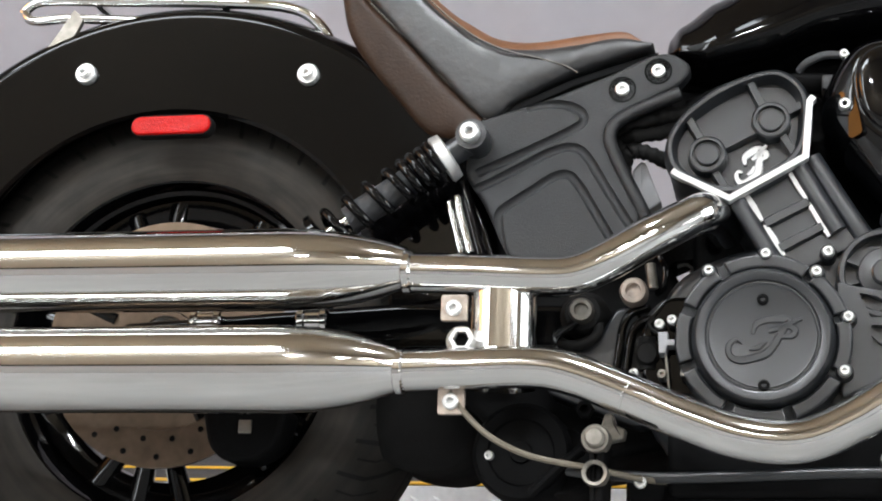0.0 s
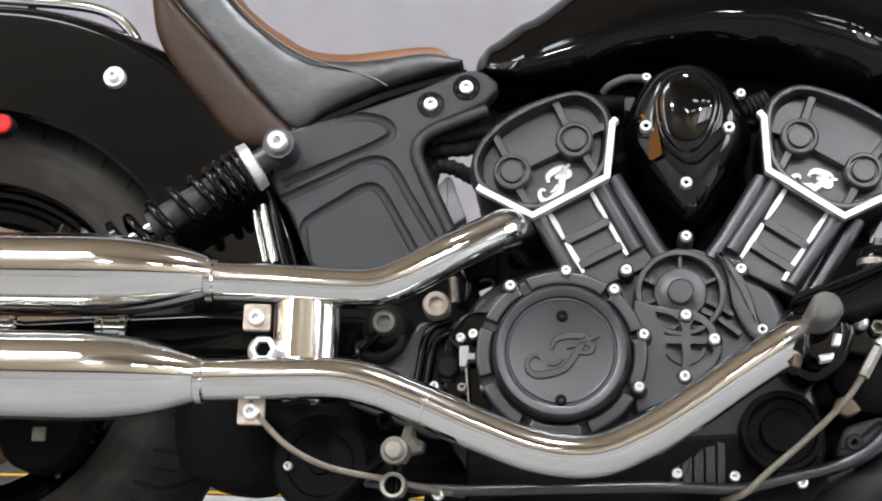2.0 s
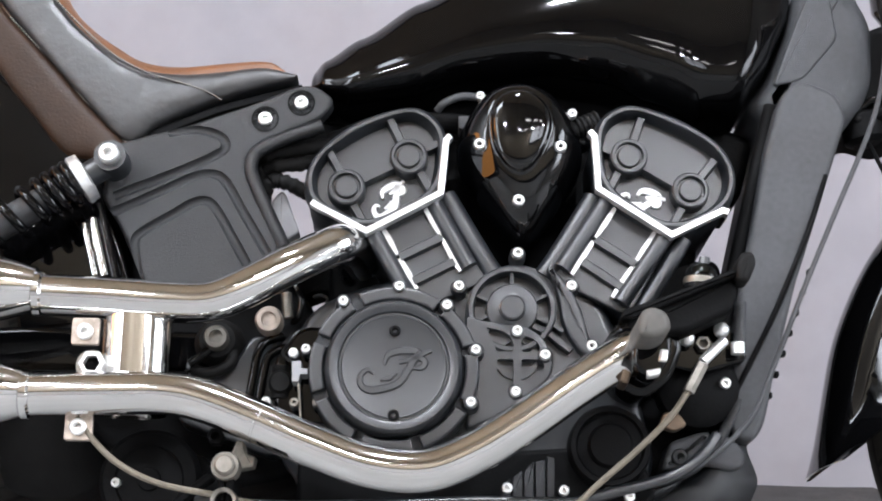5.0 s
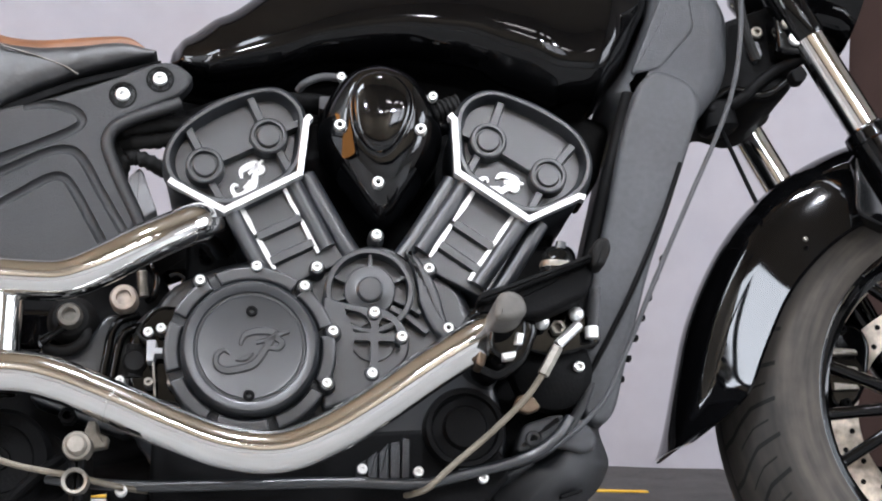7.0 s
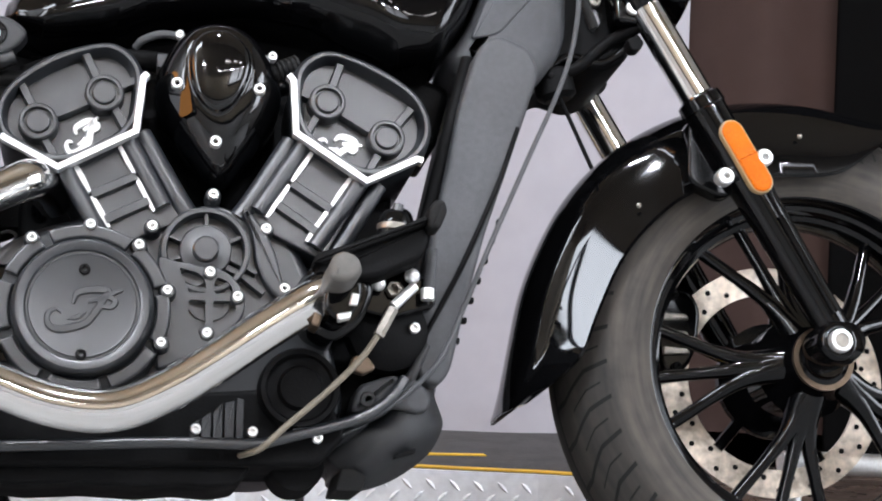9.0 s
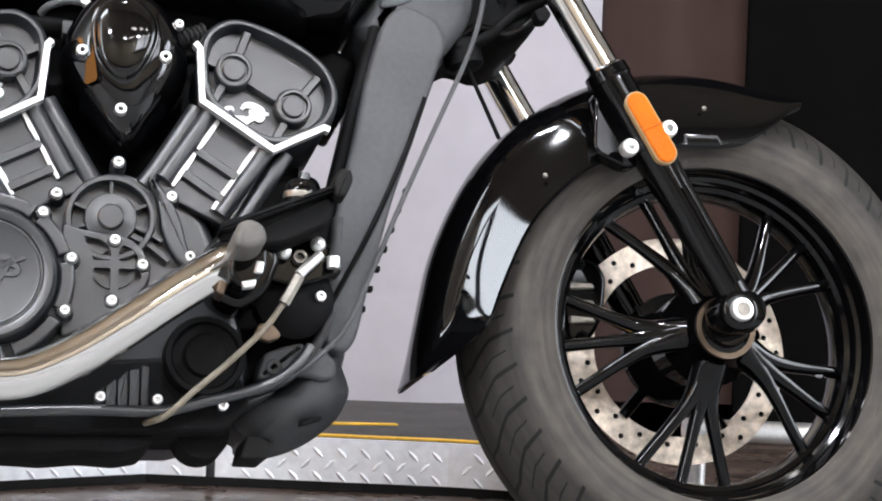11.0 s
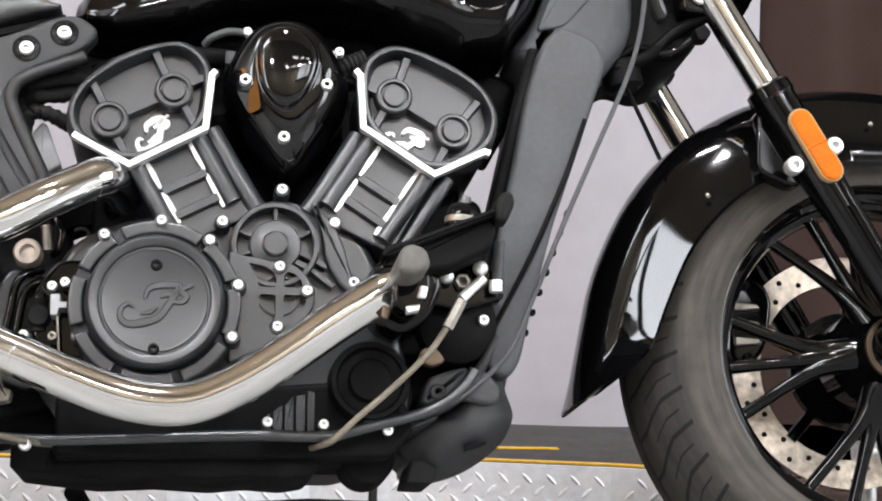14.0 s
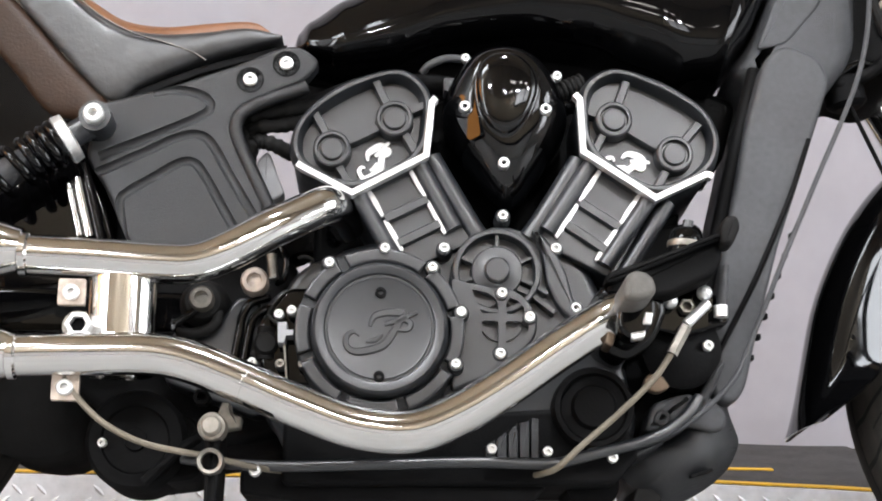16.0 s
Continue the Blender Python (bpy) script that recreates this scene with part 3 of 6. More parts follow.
def wheel(parent, cx, cz, tyre_r, half, rim_r, name, disc_y, disc_r, disc_w):
    """Tyre, rim with five groups of three spokes, hub, brake disc."""
    w = thing(name, "black cast wheel with fifteen spokes and a dusty tyre", "")
    del w["label"]
    w.parent = bike
    prof = []
    n = 44
    for i in range(n + 1):
        t = i / n
        s = (t - 0.5) * 2
        a = s * radians(146)
        y = half * math.sin(a) if abs(a) < math.pi / 2 else math.copysign(half * (0.68 + 0.32 * math.sin(abs(a))), a)
        depth = tyre_r - rim_r
        r = rim_r + depth * (0.36 + 0.64 * math.cos(a)) if abs(a) < math.pi / 2 else rim_r + depth * (0.36 + 0.46 * math.cos(a))
        prof.append((max(r, rim_r - 0.006), y))
    part("tyre", lathe(prof, cx, cz, 96, uv=True), SHADEDTYRE if name == "rear_wheel" else TYRE, w, "black tyre, cleaner and toned darker for shade" if name == "rear_wheel" else "dusty black tyre with slanted tread grooves", 50)
    h = half * 0.76
    rim = [(rim_r + 0.010, -h + 0.003), (rim_r + 0.011, -h - 0.003), (rim_r + 0.004, -h - 0.007), (rim_r - 0.004, -h - 0.004), (rim_r - 0.008, -h + 0.004), (rim_r - 0.010, -h + 0.011), (rim_r - 0.0155, -h + 0.0125), (rim_r - 0.017, -h + 0.018), (rim_r - 0.0185, -h * 0.5),
           (rim_r - 0.0245, -h * 0.44), (rim_r - 0.027, -h * 0.3), (rim_r - 0.029, 0)]
    prof = rim + [(r, -y) for r, y in rim[-2::-1]] + [(rim_r - 0.002, h * 0.5), (rim_r - 0.01, 0), (rim_r - 0.002, -h * 0.5)]
    part("rim", lathe(prof, cx, cz, 96, closed=True), GLOSS, w, "gloss black rim", 40)
    hub = [(0.0001, -0.092), (0.024, -0.092), (0.026, -0.088), (0.026, -0.082), (0.037, -0.080), (0.040, -0.074), (0.043, -0.060), (0.054, -0.042), (0.064, -0.026), (0.060, 0.03), (0.047, 0.045), (0.03, 0.07), (0.0001, 0.07)]
    part("hub", lathe(hub, cx, cz, 40), GLOSS, w, "gloss black hub")
    part("bearing_ring", lathe([(0.032, -0.0825), (0.0385, -0.0825), (0.0385, -0.076), (0.032, -0.076)], cx, cz, 40, closed=True), BROWNDISC, w, "dull bronze bearing ring")
    reach = rim_r - 0.024
    for g in range(5):
        base = radians(41 + 72 * g)
        for k in (-1, 0, 1):
            a0, a1 = base + k * radians(5), base + k * radians(18)
            p0 = Vector((cx + 0.040 * math.cos(a0), -0.044, cz + 0.040 * math.sin(a0)))
            p1 = Vector((cx + 0.095 * math.cos(base + k * radians(9.5)), -0.034, cz + 0.095 * math.sin(base + k * radians(9.5))))
            p2 = Vector((cx + reach * math.cos(a1), -h * 0.3, cz + reach * math.sin(a1)))
            part("spoke", tube([p0, p1, p2], [0.018, 0.0125, 0.0082, 0.0066, 0.0068] if name == "front_wheel" else [0.018, 0.013, 0.0105, 0.011, 0.015], 12, 8, squash=1.2), GLOSS, w)
            part("spoke_boss", ellipsoid(p2, 0.008, 0.008, 0.008, u=10, v=8), GLOSS, w)
    if name == "rear_wheel":
        part("rim_web", lathe([(rim_r - 0.010, -0.030), (rim_r - 0.040, -0.028), (rim_r - 0.048, -0.024), (rim_r - 0.050, -0.012), (rim_r - 0.046, 0.0), (rim_r - 0.010, 0.006)], cx, cz, 72, closed=True), GLOSS, w, "gloss black inner rim")
    # drilled disc
    disc = bmesh.new()
    holes = 20
    seg = holes * 6
    r0, r1 = disc_r - disc_w, disc_r
    for yv in (disc_y - 0.0025, disc_y + 0.0025):
        lathe([(r0 + 0.008 * 0, yv), (r1, yv)], cx, cz, seg, bm=disc)
    lathe([(r1, disc_y - 0.0025), (r1, disc_y + 0.0025)], cx, cz, seg, bm=disc)
    lathe([(r0, disc_y - 0.0025), (r0, disc_y + 0.0025)], cx, cz, seg, bm=disc)
    brake = part("brake_disc", disc, BROWNDISC if name == "rear_wheel" else DISC, w, "worn brake disc with drilled holes", 30)
    for i in range(holes * 2):
        a = 2 * math.pi * i / (holes * 2)
        rr = r0 + disc_w * (0.3 if i % 2 else 0.72)
        hole = turned([(-0.0032, 0.0001), (-0.0032, 0.0036), (0.0032, 0.0036), (0.0032, 0.0001)], (cx + rr * math.cos(a), disc_y, cz + rr * math.sin(a)), (0, 1, 0), 10)
        part("vent_hole", hole, DARK, brake)
    part("disc_carrier", lathe([(0.04, disc_y - 0.004), (r0 + 0.004, disc_y - 0.004), (r0 + 0.004, disc_y + 0.004), (0.04, disc_y + 0.004)], cx, cz, 40, closed=True) if name == "rear_wheel" else
         lathe([(0.04, disc_y - 0.006), (0.075, disc_y - 0.006), (0.075, disc_y + 0.006), (0.04, disc_y + 0.006)], cx, cz, 40, closed=True), BROWNDISC if name == "rear_wheel" else GLOSS, w)
    for g in range(5):
        a = radians(-60 + 72 * g)
        p0, p1 = [(cx + r * math.cos(a), disc_y, cz + r * math.sin(a)) for r in (0.07, r0 + 0.004)]
        part("carrier_arm", tube([p0, p1], 0.008, 10, smooth=False), GLOSS, w)
    return w


RX, RZ = 0.0, 0.345
FX, FZ = 1.564, 0.3135
rear = wheel(bike, RX, RZ, 0.323, 0.075, 0.208, "rear_wheel", -0.074, 0.149, 0.048)
front = wheel(bike, FX, FZ, 0.318, 0.066, 0.211, "front_wheel", 0.082, 0.150, 0.036)
part("valve", tube([(FX + 0.152, -0.02, FZ - 0.045), (FX + 0.128, -0.026, FZ - 0.038)], 0.0045, 10, smooth=False), STEEL, front, "bright metal tyre valve")


def fender(name, cx, cz, a0, a1, crown, shoulder, edge, half, material, label, flat=False):
    """A mudguard: crown, shoulder and edge give the radius at an angle in degrees."""
    bm = bmesh.new()
    n = 72
    outer, inner = [], []
    for i in range(n + 1):
        d = a0 + (a1 - a0) * i / n
        a = radians(d)
        c, s, e = crown(d), shoulder(d), edge(d)
        sec = []
        if flat:
            mix = min(1.0, max(0.0, (d - 95) / 45))
            for k in range(13):
                t = math.pi / 2 * k / 12
                plain = Vector((math.sin(t), -math.cos(t)))
                # a nearly flat slanting flank, then a tight turn over the crown
                if k <= 5:
                    flank = Vector((0.62 * k / 5, -1 + 0.325 * k / 5))
                else:
                    q = math.pi / 2 * (k - 5) / 7
                    flank = Vector((0.62 + 0.38 * math.sin(q), -0.675 * math.cos(q)))
                v = plain.lerp(flank, mix)
                sec.append((e + (c - e) * v.x, half * v.y))
        else:
            for k in range(9):
                t = k / 8 * math.pi / 2
                sec.append((s + (c - s) * math.sin(t), -half * math.cos(t) ** 0.75))
            sec = [(e, -half)] + [(e + (s - e) * k, -half) for k in (0.3, 0.7, 0.9, 0.97)] + sec
        sec += [(r, -y) for r, y in sec[-2::-1]]
        outer.append([bm.verts.new((cx + r * math.cos(a), y, cz + r * math.sin(a))) for r, y in sec])
        inner.append([bm.verts.new((cx + (r - 0.004) * math.cos(a), y * 0.965, cz + (r - 0.004) * math.sin(a))) for r, y in sec])
    ring_faces(bm, outer, closed_v=False)
    ring_faces(bm, inner, closed_v=False)
    for k in (0, -1):
        ring_faces(bm, [outer[k], inner[k]], closed_v=False)
        ring_faces(bm, [[r[k] for r in outer], [r[k] for r in inner]], closed_v=False)
    return part(name, bm, material, bike, label, 40)


rear_fender = fender("rear_fender", RX, 0.338, 8, 178, lambda d: 0.437, lambda d: 0.408, lambda d: 0.288, 0.113, GLOSS, "gloss black rear mudguard")


def table(pairs):
    """A smooth run of values over an angle."""
    def at(d):
        for (xa, va), (xb, vb) in zip(pairs, pairs[1:]):
            if d <= xb:
                return va + (vb - va) * max(0.0, (d - xa) / (xb - xa))
        return pairs[-1][1]
    return lambda d: sum(at(d + k) for k in range(-5, 6)) / 11


front_edge = table([(64, 0.343), (68, 0.312), (72, 0.275), (76, 0.252), (82, 0.240), (90, 0.235), (105, 0.240), (126, 0.254), (142, 0.259), (152, 0.264), (164, 0.268), (172, 0.276), (180, 0.286), (183, 0.296), (185, 0.314), (188, 0.350), (194, 0.42)])
front_crown = table([(64, 0.352), (100, 0.354), (140, 0.353), (155, 0.349), (175, 0.352), (186, 0.366), (191, 0.379)])
flank_edge = lambda d: min(front_edge(d), front_crown(d) - 0.003)
front_fender = fender("front_fender", 1.550, 0.306, 66, 189, front_crown, flank_edge, flank_edge, 0.086, GLOSS, "gloss black front mudguard", True)
for x, z in ((-0.115, 0.675), (0.170, 0.662)):
    base = part("washer", turned([(0.004, 0.0132), (-0.002, 0.0132), (-0.004, 0.0118), (-0.004, 0.0001)], (x, -0.1165, z), (0, 1, 0), 28), STEEL, rear_fender)
    bolt(rear_fender, x, -0.121, z, 0.0078, h=0.007)
for x, z in ((1.339, 0.492), (1.549, 0.590)):
    part("rivet", ellipsoid((x, -0.0865, z), 0.0034, 0.0025, 0.0034, u=12, v=8), OLDSTEEL, front_fender)


def capsule(x0, z0, x1, z1, r, n=8):
    """Outline of a long plate with round ends."""
    a, b = Vector((x0, z0)), Vector((x1, z1))
    d = (b - a).normalized()
    base = math.atan2(d.y, d.x)
    pts = [b + Vector((math.cos(base + t), math.sin(base + t))) * r for t in [math.pi * (k / n - 0.5) for k in range(n + 1)]]
    pts += [a + Vector((math.cos(base + t), math.sin(base + t))) * r for t in [math.pi * (k / n + 0.5) for k in range(n + 1)]]
    return pts


refl = part("side_reflector", prism(capsule(-0.034, 0.6015, 0.043, 0.6015, 0.0115), -0.127, -0.112, 0.002), RED, rear_fender, "red side reflector")
part("reflector_frame", prism(capsule(-0.034, 0.6015, 0.043, 0.6015, 0.0132), -0.1245, -0.110, 0.0015), RUBBER, refl, "black reflector frame")

# rack over the rear mudguard
rack = thing("rack", "chrome", "")
del rack["label"]
rack.parent = bike
for s in (-1, 1):
    part("rail", tube([(0.19, 0.08 * s, 0.695), (0.178, 0.088 * s, 0.73), (0.139, 0.094 * s, 0.757), (0.05, 0.1 * s, 0.767), (-0.10, 0.1 * s, 0.777), (-0.19, 0.098 * s, 0.783), (-0.219, 0.092 * s, 0.774)], 0.0068, 12), CHROME, rack, "chrome rack rail")
    part("lower_rail", tube([(0.186, 0.086 * s, 0.70), (0.11, 0.1 * s, 0.734), (0.0, 0.104 * s, 0.742), (-0.14, 0.104 * s, 0.754), (-0.2, 0.1 * s, 0.756), (-0.219, 0.093 * s, 0.772)], 0.006, 12), CHROME, rack, "chrome rack rail")
    part("stay", prism([(-0.188, 0.69), (-0.152, 0.70), (-0.128, 0.752), (-0.142, 0.764)], 0.111 * s, 0.104 * s, 0.001), OLDSTEEL, rack, "brushed steel rack stay")
for x, z in ((-0.12, 0.778), (0.05, 0.767)):
    part("cross_bar", tube([(x, -0.096, z), (x, 0.096, z)], 0.0055, 10, smooth=False), CHROME, rack)

caliper = part("rear_caliper", prism(rounded([(0.064, 0.262), (0.074, 0.218), (0.093, 0.201), (0.130, 0.201), (0.156, 0.219), (0.167, 0.262)], 0.01), -0.11, -0.06, 0.006), DARK, rear, "dull black rear brake caliper", 45)
part("pad_edge", box(0.110, 0.126, -0.1125, -0.10, 0.232, 0.248, 0.002), OLDSTEEL, caliper)
for x0, x1 in ((0.062, 0.1), (0.188, 0.224)):
    part("axle_sleeve", turned([(0, 0.010), (0.002, 0.0125), (0.008, 0.0125), (0.010, 0.010), (x1 - x0 - 0.010, 0.010), (x1 - x0 - 0.008, 0.0125), (x1 - x0 - 0.002, 0.0125), (x1 - x0, 0.010)], (x0, -0.158, 0.353), (1, 0, 0), 20), CHROME, rear, "chrome axle sleeve")

# seat
seat = thing("seat", "", "")
seat.parent = bike
LOW = [(0.20, 0.86), (0.206, 0.77), (0.226, 0.70), (0.262, 0.652), (0.318, 0.604), (0.360, 0.600), (0.420, 0.624), (0.489, 0.654), (0.545, 0.671), (0.562, 0.680)]
HIGH = [(0.23, 0.90), (0.268, 0.85), (0.305, 0.785), (0.334, 0.754), (0.362, 0.734), (0.395, 0.714), (0.44, 0.7055), (0.495, 0.7085), (0.542, 0.7098), (0.565, 0.6945)]
bm = bmesh.new()
rings = []
for p, q in zip(catmull([Vector(c) for c in LOW], 6), catmull([Vector(c) for c in HIGH], 6)):
    ring = []
    for k in range(36):
        a = 2 * math.pi * k / 36
        c, s = math.cos(a), math.sin(a)
        v = p.lerp(q, 0.5 + 0.5 * math.copysign(abs(s) ** 0.55, s))
        ring.append(bm.verts.new((v.x, 0.109 * math.copysign(abs(c) ** 0.4, c), v.y)))
    rings.append(ring)
ring_faces(bm, rings)
bm.faces.new(rings[0])
bm.faces.new(rings[-1])
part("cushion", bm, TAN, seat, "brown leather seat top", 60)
part("side_panel", strip([(0.225, 0.775), (0.2747, 0.716), (0.3314, 0.653), (0.3885, 0.597), (0.4244, 0.618), (0.476, 0.642), (0.528, 0.660), (0.577, 0.673)], [(0.27, 0.825), (0.303, 0.763), (0.342, 0.722), (0.393, 0.690), (0.44, 0.681), (0.49, 0.684), (0.540, 0.690), (0.580, 0.681)], -0.112, -0.127, -0.06, 8, 14), LEATHER, seat, "black creased leather side panel", 60)
part("flank_panel", strip([(0.203, 0.79), (0.2085, 0.75), (0.218, 0.712), (0.245, 0.668), (0.280, 0.626), (0.318, 0.583), (0.352, 0.573)], [(0.216, 0.785), (0.2421, 0.75), (0.2747, 0.7155), (0.3032, 0.6855), (0.3314, 0.653), (0.3591, 0.624), (0.388, 0.596)], -0.108, -0.124, -0.06, 8, 14),
     BROWNLEATHER, seat, "dark brown leather flank", 60)
SEAMS = ([(0.2421, 0.7505), (0.2747, 0.7165), (0.3032, 0.6865), (0.3314, 0.654), (0.3591, 0.625), (0.3878, 0.597)],
         [(0.290, 0.775), (0.3249, 0.7385), (0.3494, 0.7157), (0.3769, 0.6946), (0.4106, 0.6776), (0.4438, 0.6677), (0.4766, 0.6566), (0.495, 0.6462)])
for n, run in enumerate(SEAMS):
    deep = -0.1145 if n == 0 else -0.1262
    line = catmull([Vector((x, deep, z)) for x, z in run], 10)
    part("seam", tube(line, 0.0013, 8, 1), LEATHER, seat, "", 60)
    for p, q in zip(line, line[1:]):
        d = q - p
        part("stitch", tube([p + d * 0.15 + Vector((0, -0.0012, 0)), p + d * 0.75 + Vector((0, -0.0012, 0))], 0.0006, 6, smooth=False), THREAD, seat)
part("seat_base", prism([(0.33, 0.57), (0.385, 0.588), (0.49, 0.634), (0.585, 0.664), (0.585, 0.672), (0.49, 0.645), (0.385, 0.60), (0.33, 0.582)], -0.115, 0.115, 0.002), DARK, seat, "black seat pan")

# side cover with pressed grooves


def grooved(body, cutters, name, material, parent, label):
    """The body with round-bottomed grooves cut along the cutters, as one plain mesh."""
    base = mesh_object(name, body, material, 40)
    tools = []
    for k, c in enumerate(cutters):
        tool = mesh_object("groove_tool", c, material, 60)
        mod = base.modifiers.new("groove", "BOOLEAN")
        mod.operation, mod.object, mod.solver = "DIFFERENCE", tool, "EXACT"
        tools.append(tool)
    done = bpy.data.meshes.new_from_object(base.evaluated_get(bpy.context.evaluated_depsgraph_get()))
    base.modifiers.clear()
    base.data = done
    for t in tools:
        bpy.data.objects.remove(t)
    done.shade_smooth()
    done.set_sharp_from_angle(angle=radians(28))
    base.parent = parent
    base["label"] = label
    return base


SIDE = rounded([(0.376, 0.584), (0.461, 0.608), (0.538, 0.637), (0.578, 0.656), (0.602, 0.660), (0.628, 0.641), (0.610, 0.617), (0.545, 0.588), (0.527, 0.566), (0.538, 0.532),
                (0.572, 0.465), (0.556, 0.440), (0.530, 0.42), (0.424, 0.42), (0.392, 0.49), (0.370, 0.52)], 0.014)
CUTS = ([(0.385, 0.522), (0.40, 0.529), (0.464, 0.557), (0.494, 0.572), (0.504, 0.580), (0.503, 0.590), (0.490, 0.5985), (0.465, 0.602), (0.44, 0.598)],
        [(0.382, 0.503), (0.400, 0.511), (0.440, 0.531), (0.470, 0.546), (0.492, 0.550), (0.508, 0.540), (0.530, 0.503), (0.556, 0.460), (0.566, 0.443)],
        [(0.421, 0.412), (0.413, 0.45), (0.411, 0.472), (0.420, 0.483), (0.450, 0.502), (0.472, 0.516), (0.488, 0.518), (0.500, 0.506), (0.520, 0.472), (0.540, 0.437)])
cutters = [tube([(x, -0.1478, z) for x, z in c], 0.0056, 12, 6) for c in CUTS]
cover = grooved(prism(SIDE, -0.147, -0.125, 0.006), cutters, "side_cover", SHELL, bike, "black moulded plastic side cover with pressed grooves")
part("raised_lip", tube([(0.612, -0.142, 0.611), (0.550, -0.144, 0.5845), (0.5345, -0.1445, 0.5635), (0.5425, -0.144, 0.5345), (0.574, -0.142, 0.468)], 0.0078, 12), SHELL, cover, "", 50)
for x, z in ((0.548, 0.616), (0.588, 0.636)):
    part("bolt_recess", lathe([(0.0135, -0.1475), (0.0155, -0.1475), (0.0155, -0.142), (0.0135, -0.142)], x, z, 28, closed=True), DARK, cover)
    part("recess_floor", turned([(0, 0.0135), (-0.0008, 0.0135), (-0.0008, 0.0001)], (x, -0.1462, z), (0, 1, 0), 24), DARK, cover)
    bolt(cover, x, -0.147, z, 0.0078, h=0.005)

# shock absorber
shock = thing("shock_absorber", "", "")
shock.parent = bike
top, bot = Vector((0.384, -0.165, 0.557)), Vector((0.205, -0.165, 0.44))
ax = (bot - top).normalized()
part("eye", tube([top + Vector((0, -0.02, 0)), top + Vector((0, 0.03, 0))], 0.0175, 24, smooth=False), SATIN, shock, "dull grey shock eye")
bolt(shock, top.x, top.y - 0.02, top.z, 0.0115, h=0.012)
part("neck", tube([top + ax * 0.01, top + ax * 0.04], 0.0145, 20, smooth=False), SATIN, shock)
part("collar", turned([(0.030, 0.012), (0.032, 0.0272), (0.043, 0.0288), (0.045, 0.026), (0.046, 0.012)], top, ax, 28), STEEL, shock, "bright steel adjusting collar")
part("body", tube([top + ax * 0.04, top + ax * 0.168], 0.0165, 20, smooth=False), GREYSHELL, shock, "grey damper body")
part("rod", tube([top + ax * 0.16, top + ax * 0.205], 0.008, 14, smooth=False), CHROME, shock, "chrome damper rod")
s1 = ax.orthogonal().normalized()
s2 = ax.cross(s1)
coil = []
TURNS = (0.0465, 0.056, 0.0685, 0.080, 0.0945, 0.1215, 0.150, 0.1775, 0.204, 0.215)
for k in range(9 * 18 + 1):
    t = k / (9 * 18)
    a = t * 9 * 2 * math.pi
    turn = t * (len(TURNS) - 1)
    i = min(int(turn), len(TURNS) - 2)
    coil.append(top + ax * (TURNS[i] + (TURNS[i + 1] - TURNS[i]) * (turn - i)) + (s1 * math.cos(a) + s2 * math.sin(a)) * 0.0232)
part("spring", tube(coil, 0.0056, 12, 1), GLOSS, shock, "gloss black coil spring", 60)
part("lower_seat", turned([(0.2, 0.01), (0.203, 0.031), (0.21, 0.031), (0.213, 0.01)], top, ax, 28), GLOSS, shock)

# exhaust
exhaust = thing("exhaust", "", "")
exhaust.parent = bike
for name, cz, cy, r, zn in (("upper_muffler", 0.3905, -0.242, 0.0445, 0.3845), ("lower_muffler", 0.2785, -0.258, 0.0465, 0.2755)):
    prof = [(-0.62, r * 0.72), (-0.62, r * 0.97), (-0.6, r)] + [(-0.5 + 0.1 * k, r) for k in range(7)] + [(0.19 + 0.141 * k / 24, r * (1 - 0.5 * (k / 24) ** 2.2)) for k in range(25)]
    part(name, turned(prof, (0, cy, cz), (1, 0, (zn - cz) * 0.5), 48), CHROME, exhaust, "polished chrome muffler with a tapered shoulder", 50)
    part("joint_ring", turned([(0.328, r * 0.48), (0.33, r * 0.53), (0.337, r * 0.53), (0.339, r * 0.48)], (0, cy, zn), (1, 0, 0), 40), CHROME, exhaust)
part("upper_pipe", tube([(0.33, -0.242, 0.3845), (0.40, -0.242, 0.382), (0.465, -0.242, 0.3785), (0.508, -0.241, 0.3795), (0.542, -0.238, 0.394), (0.585, -0.226, 0.422), (0.632, -0.205, 0.452)], 0.0213, 32, 10), CHROME, exhaust, "polished chrome header pipe", 50)
part("upper_pipe_end", tube([(0.626, -0.208, 0.448), (0.640, -0.195, 0.456), (0.652, -0.165, 0.458), (0.66, -0.12, 0.456)], [0.0218, 0.0226, 0.021, 0.02], 28, 6), CHROME, exhaust, "chrome pipe collar", 50)
part("lower_pipe", tube([(0.335, -0.258, 0.2765), (0.40, -0.258, 0.2785), (0.470, -0.258, 0.2795), (0.512, -0.258, 0.272), (0.565, -0.258, 0.252), (0.62, -0.258, 0.229), (0.68, -0.258, 0.2085),
                         (0.735, -0.258, 0.2055), (0.782, -0.257, 0.224), (0.83, -0.256, 0.254), (0.887, -0.254, 0.295), (0.935, -0.25, 0.327), (0.96, -0.235, 0.343)], 0.0218, 32, 10), CHROME, exhaust, "polished chrome header pipe", 50)
part("weld_ring", turned([(-0.0015, 0.0215), (-0.001, 0.0224), (0.001, 0.0224), (0.0015, 0.0215)], (0.566, -0.258, 0.2515), (0.055, 0, -0.0225), 36), CHROME, exhaust)
bm = bmesh.new()
rings = [[bm.verts.new((0.434 + 0.0355 * math.cos(a), -0.229 + 0.027 * math.sin(a), z)) for a in [2 * math.pi * k / 48 for k in range(48)]] for z in (0.262, 0.30, 0.35, 0.396)]
ring_faces(bm, rings)
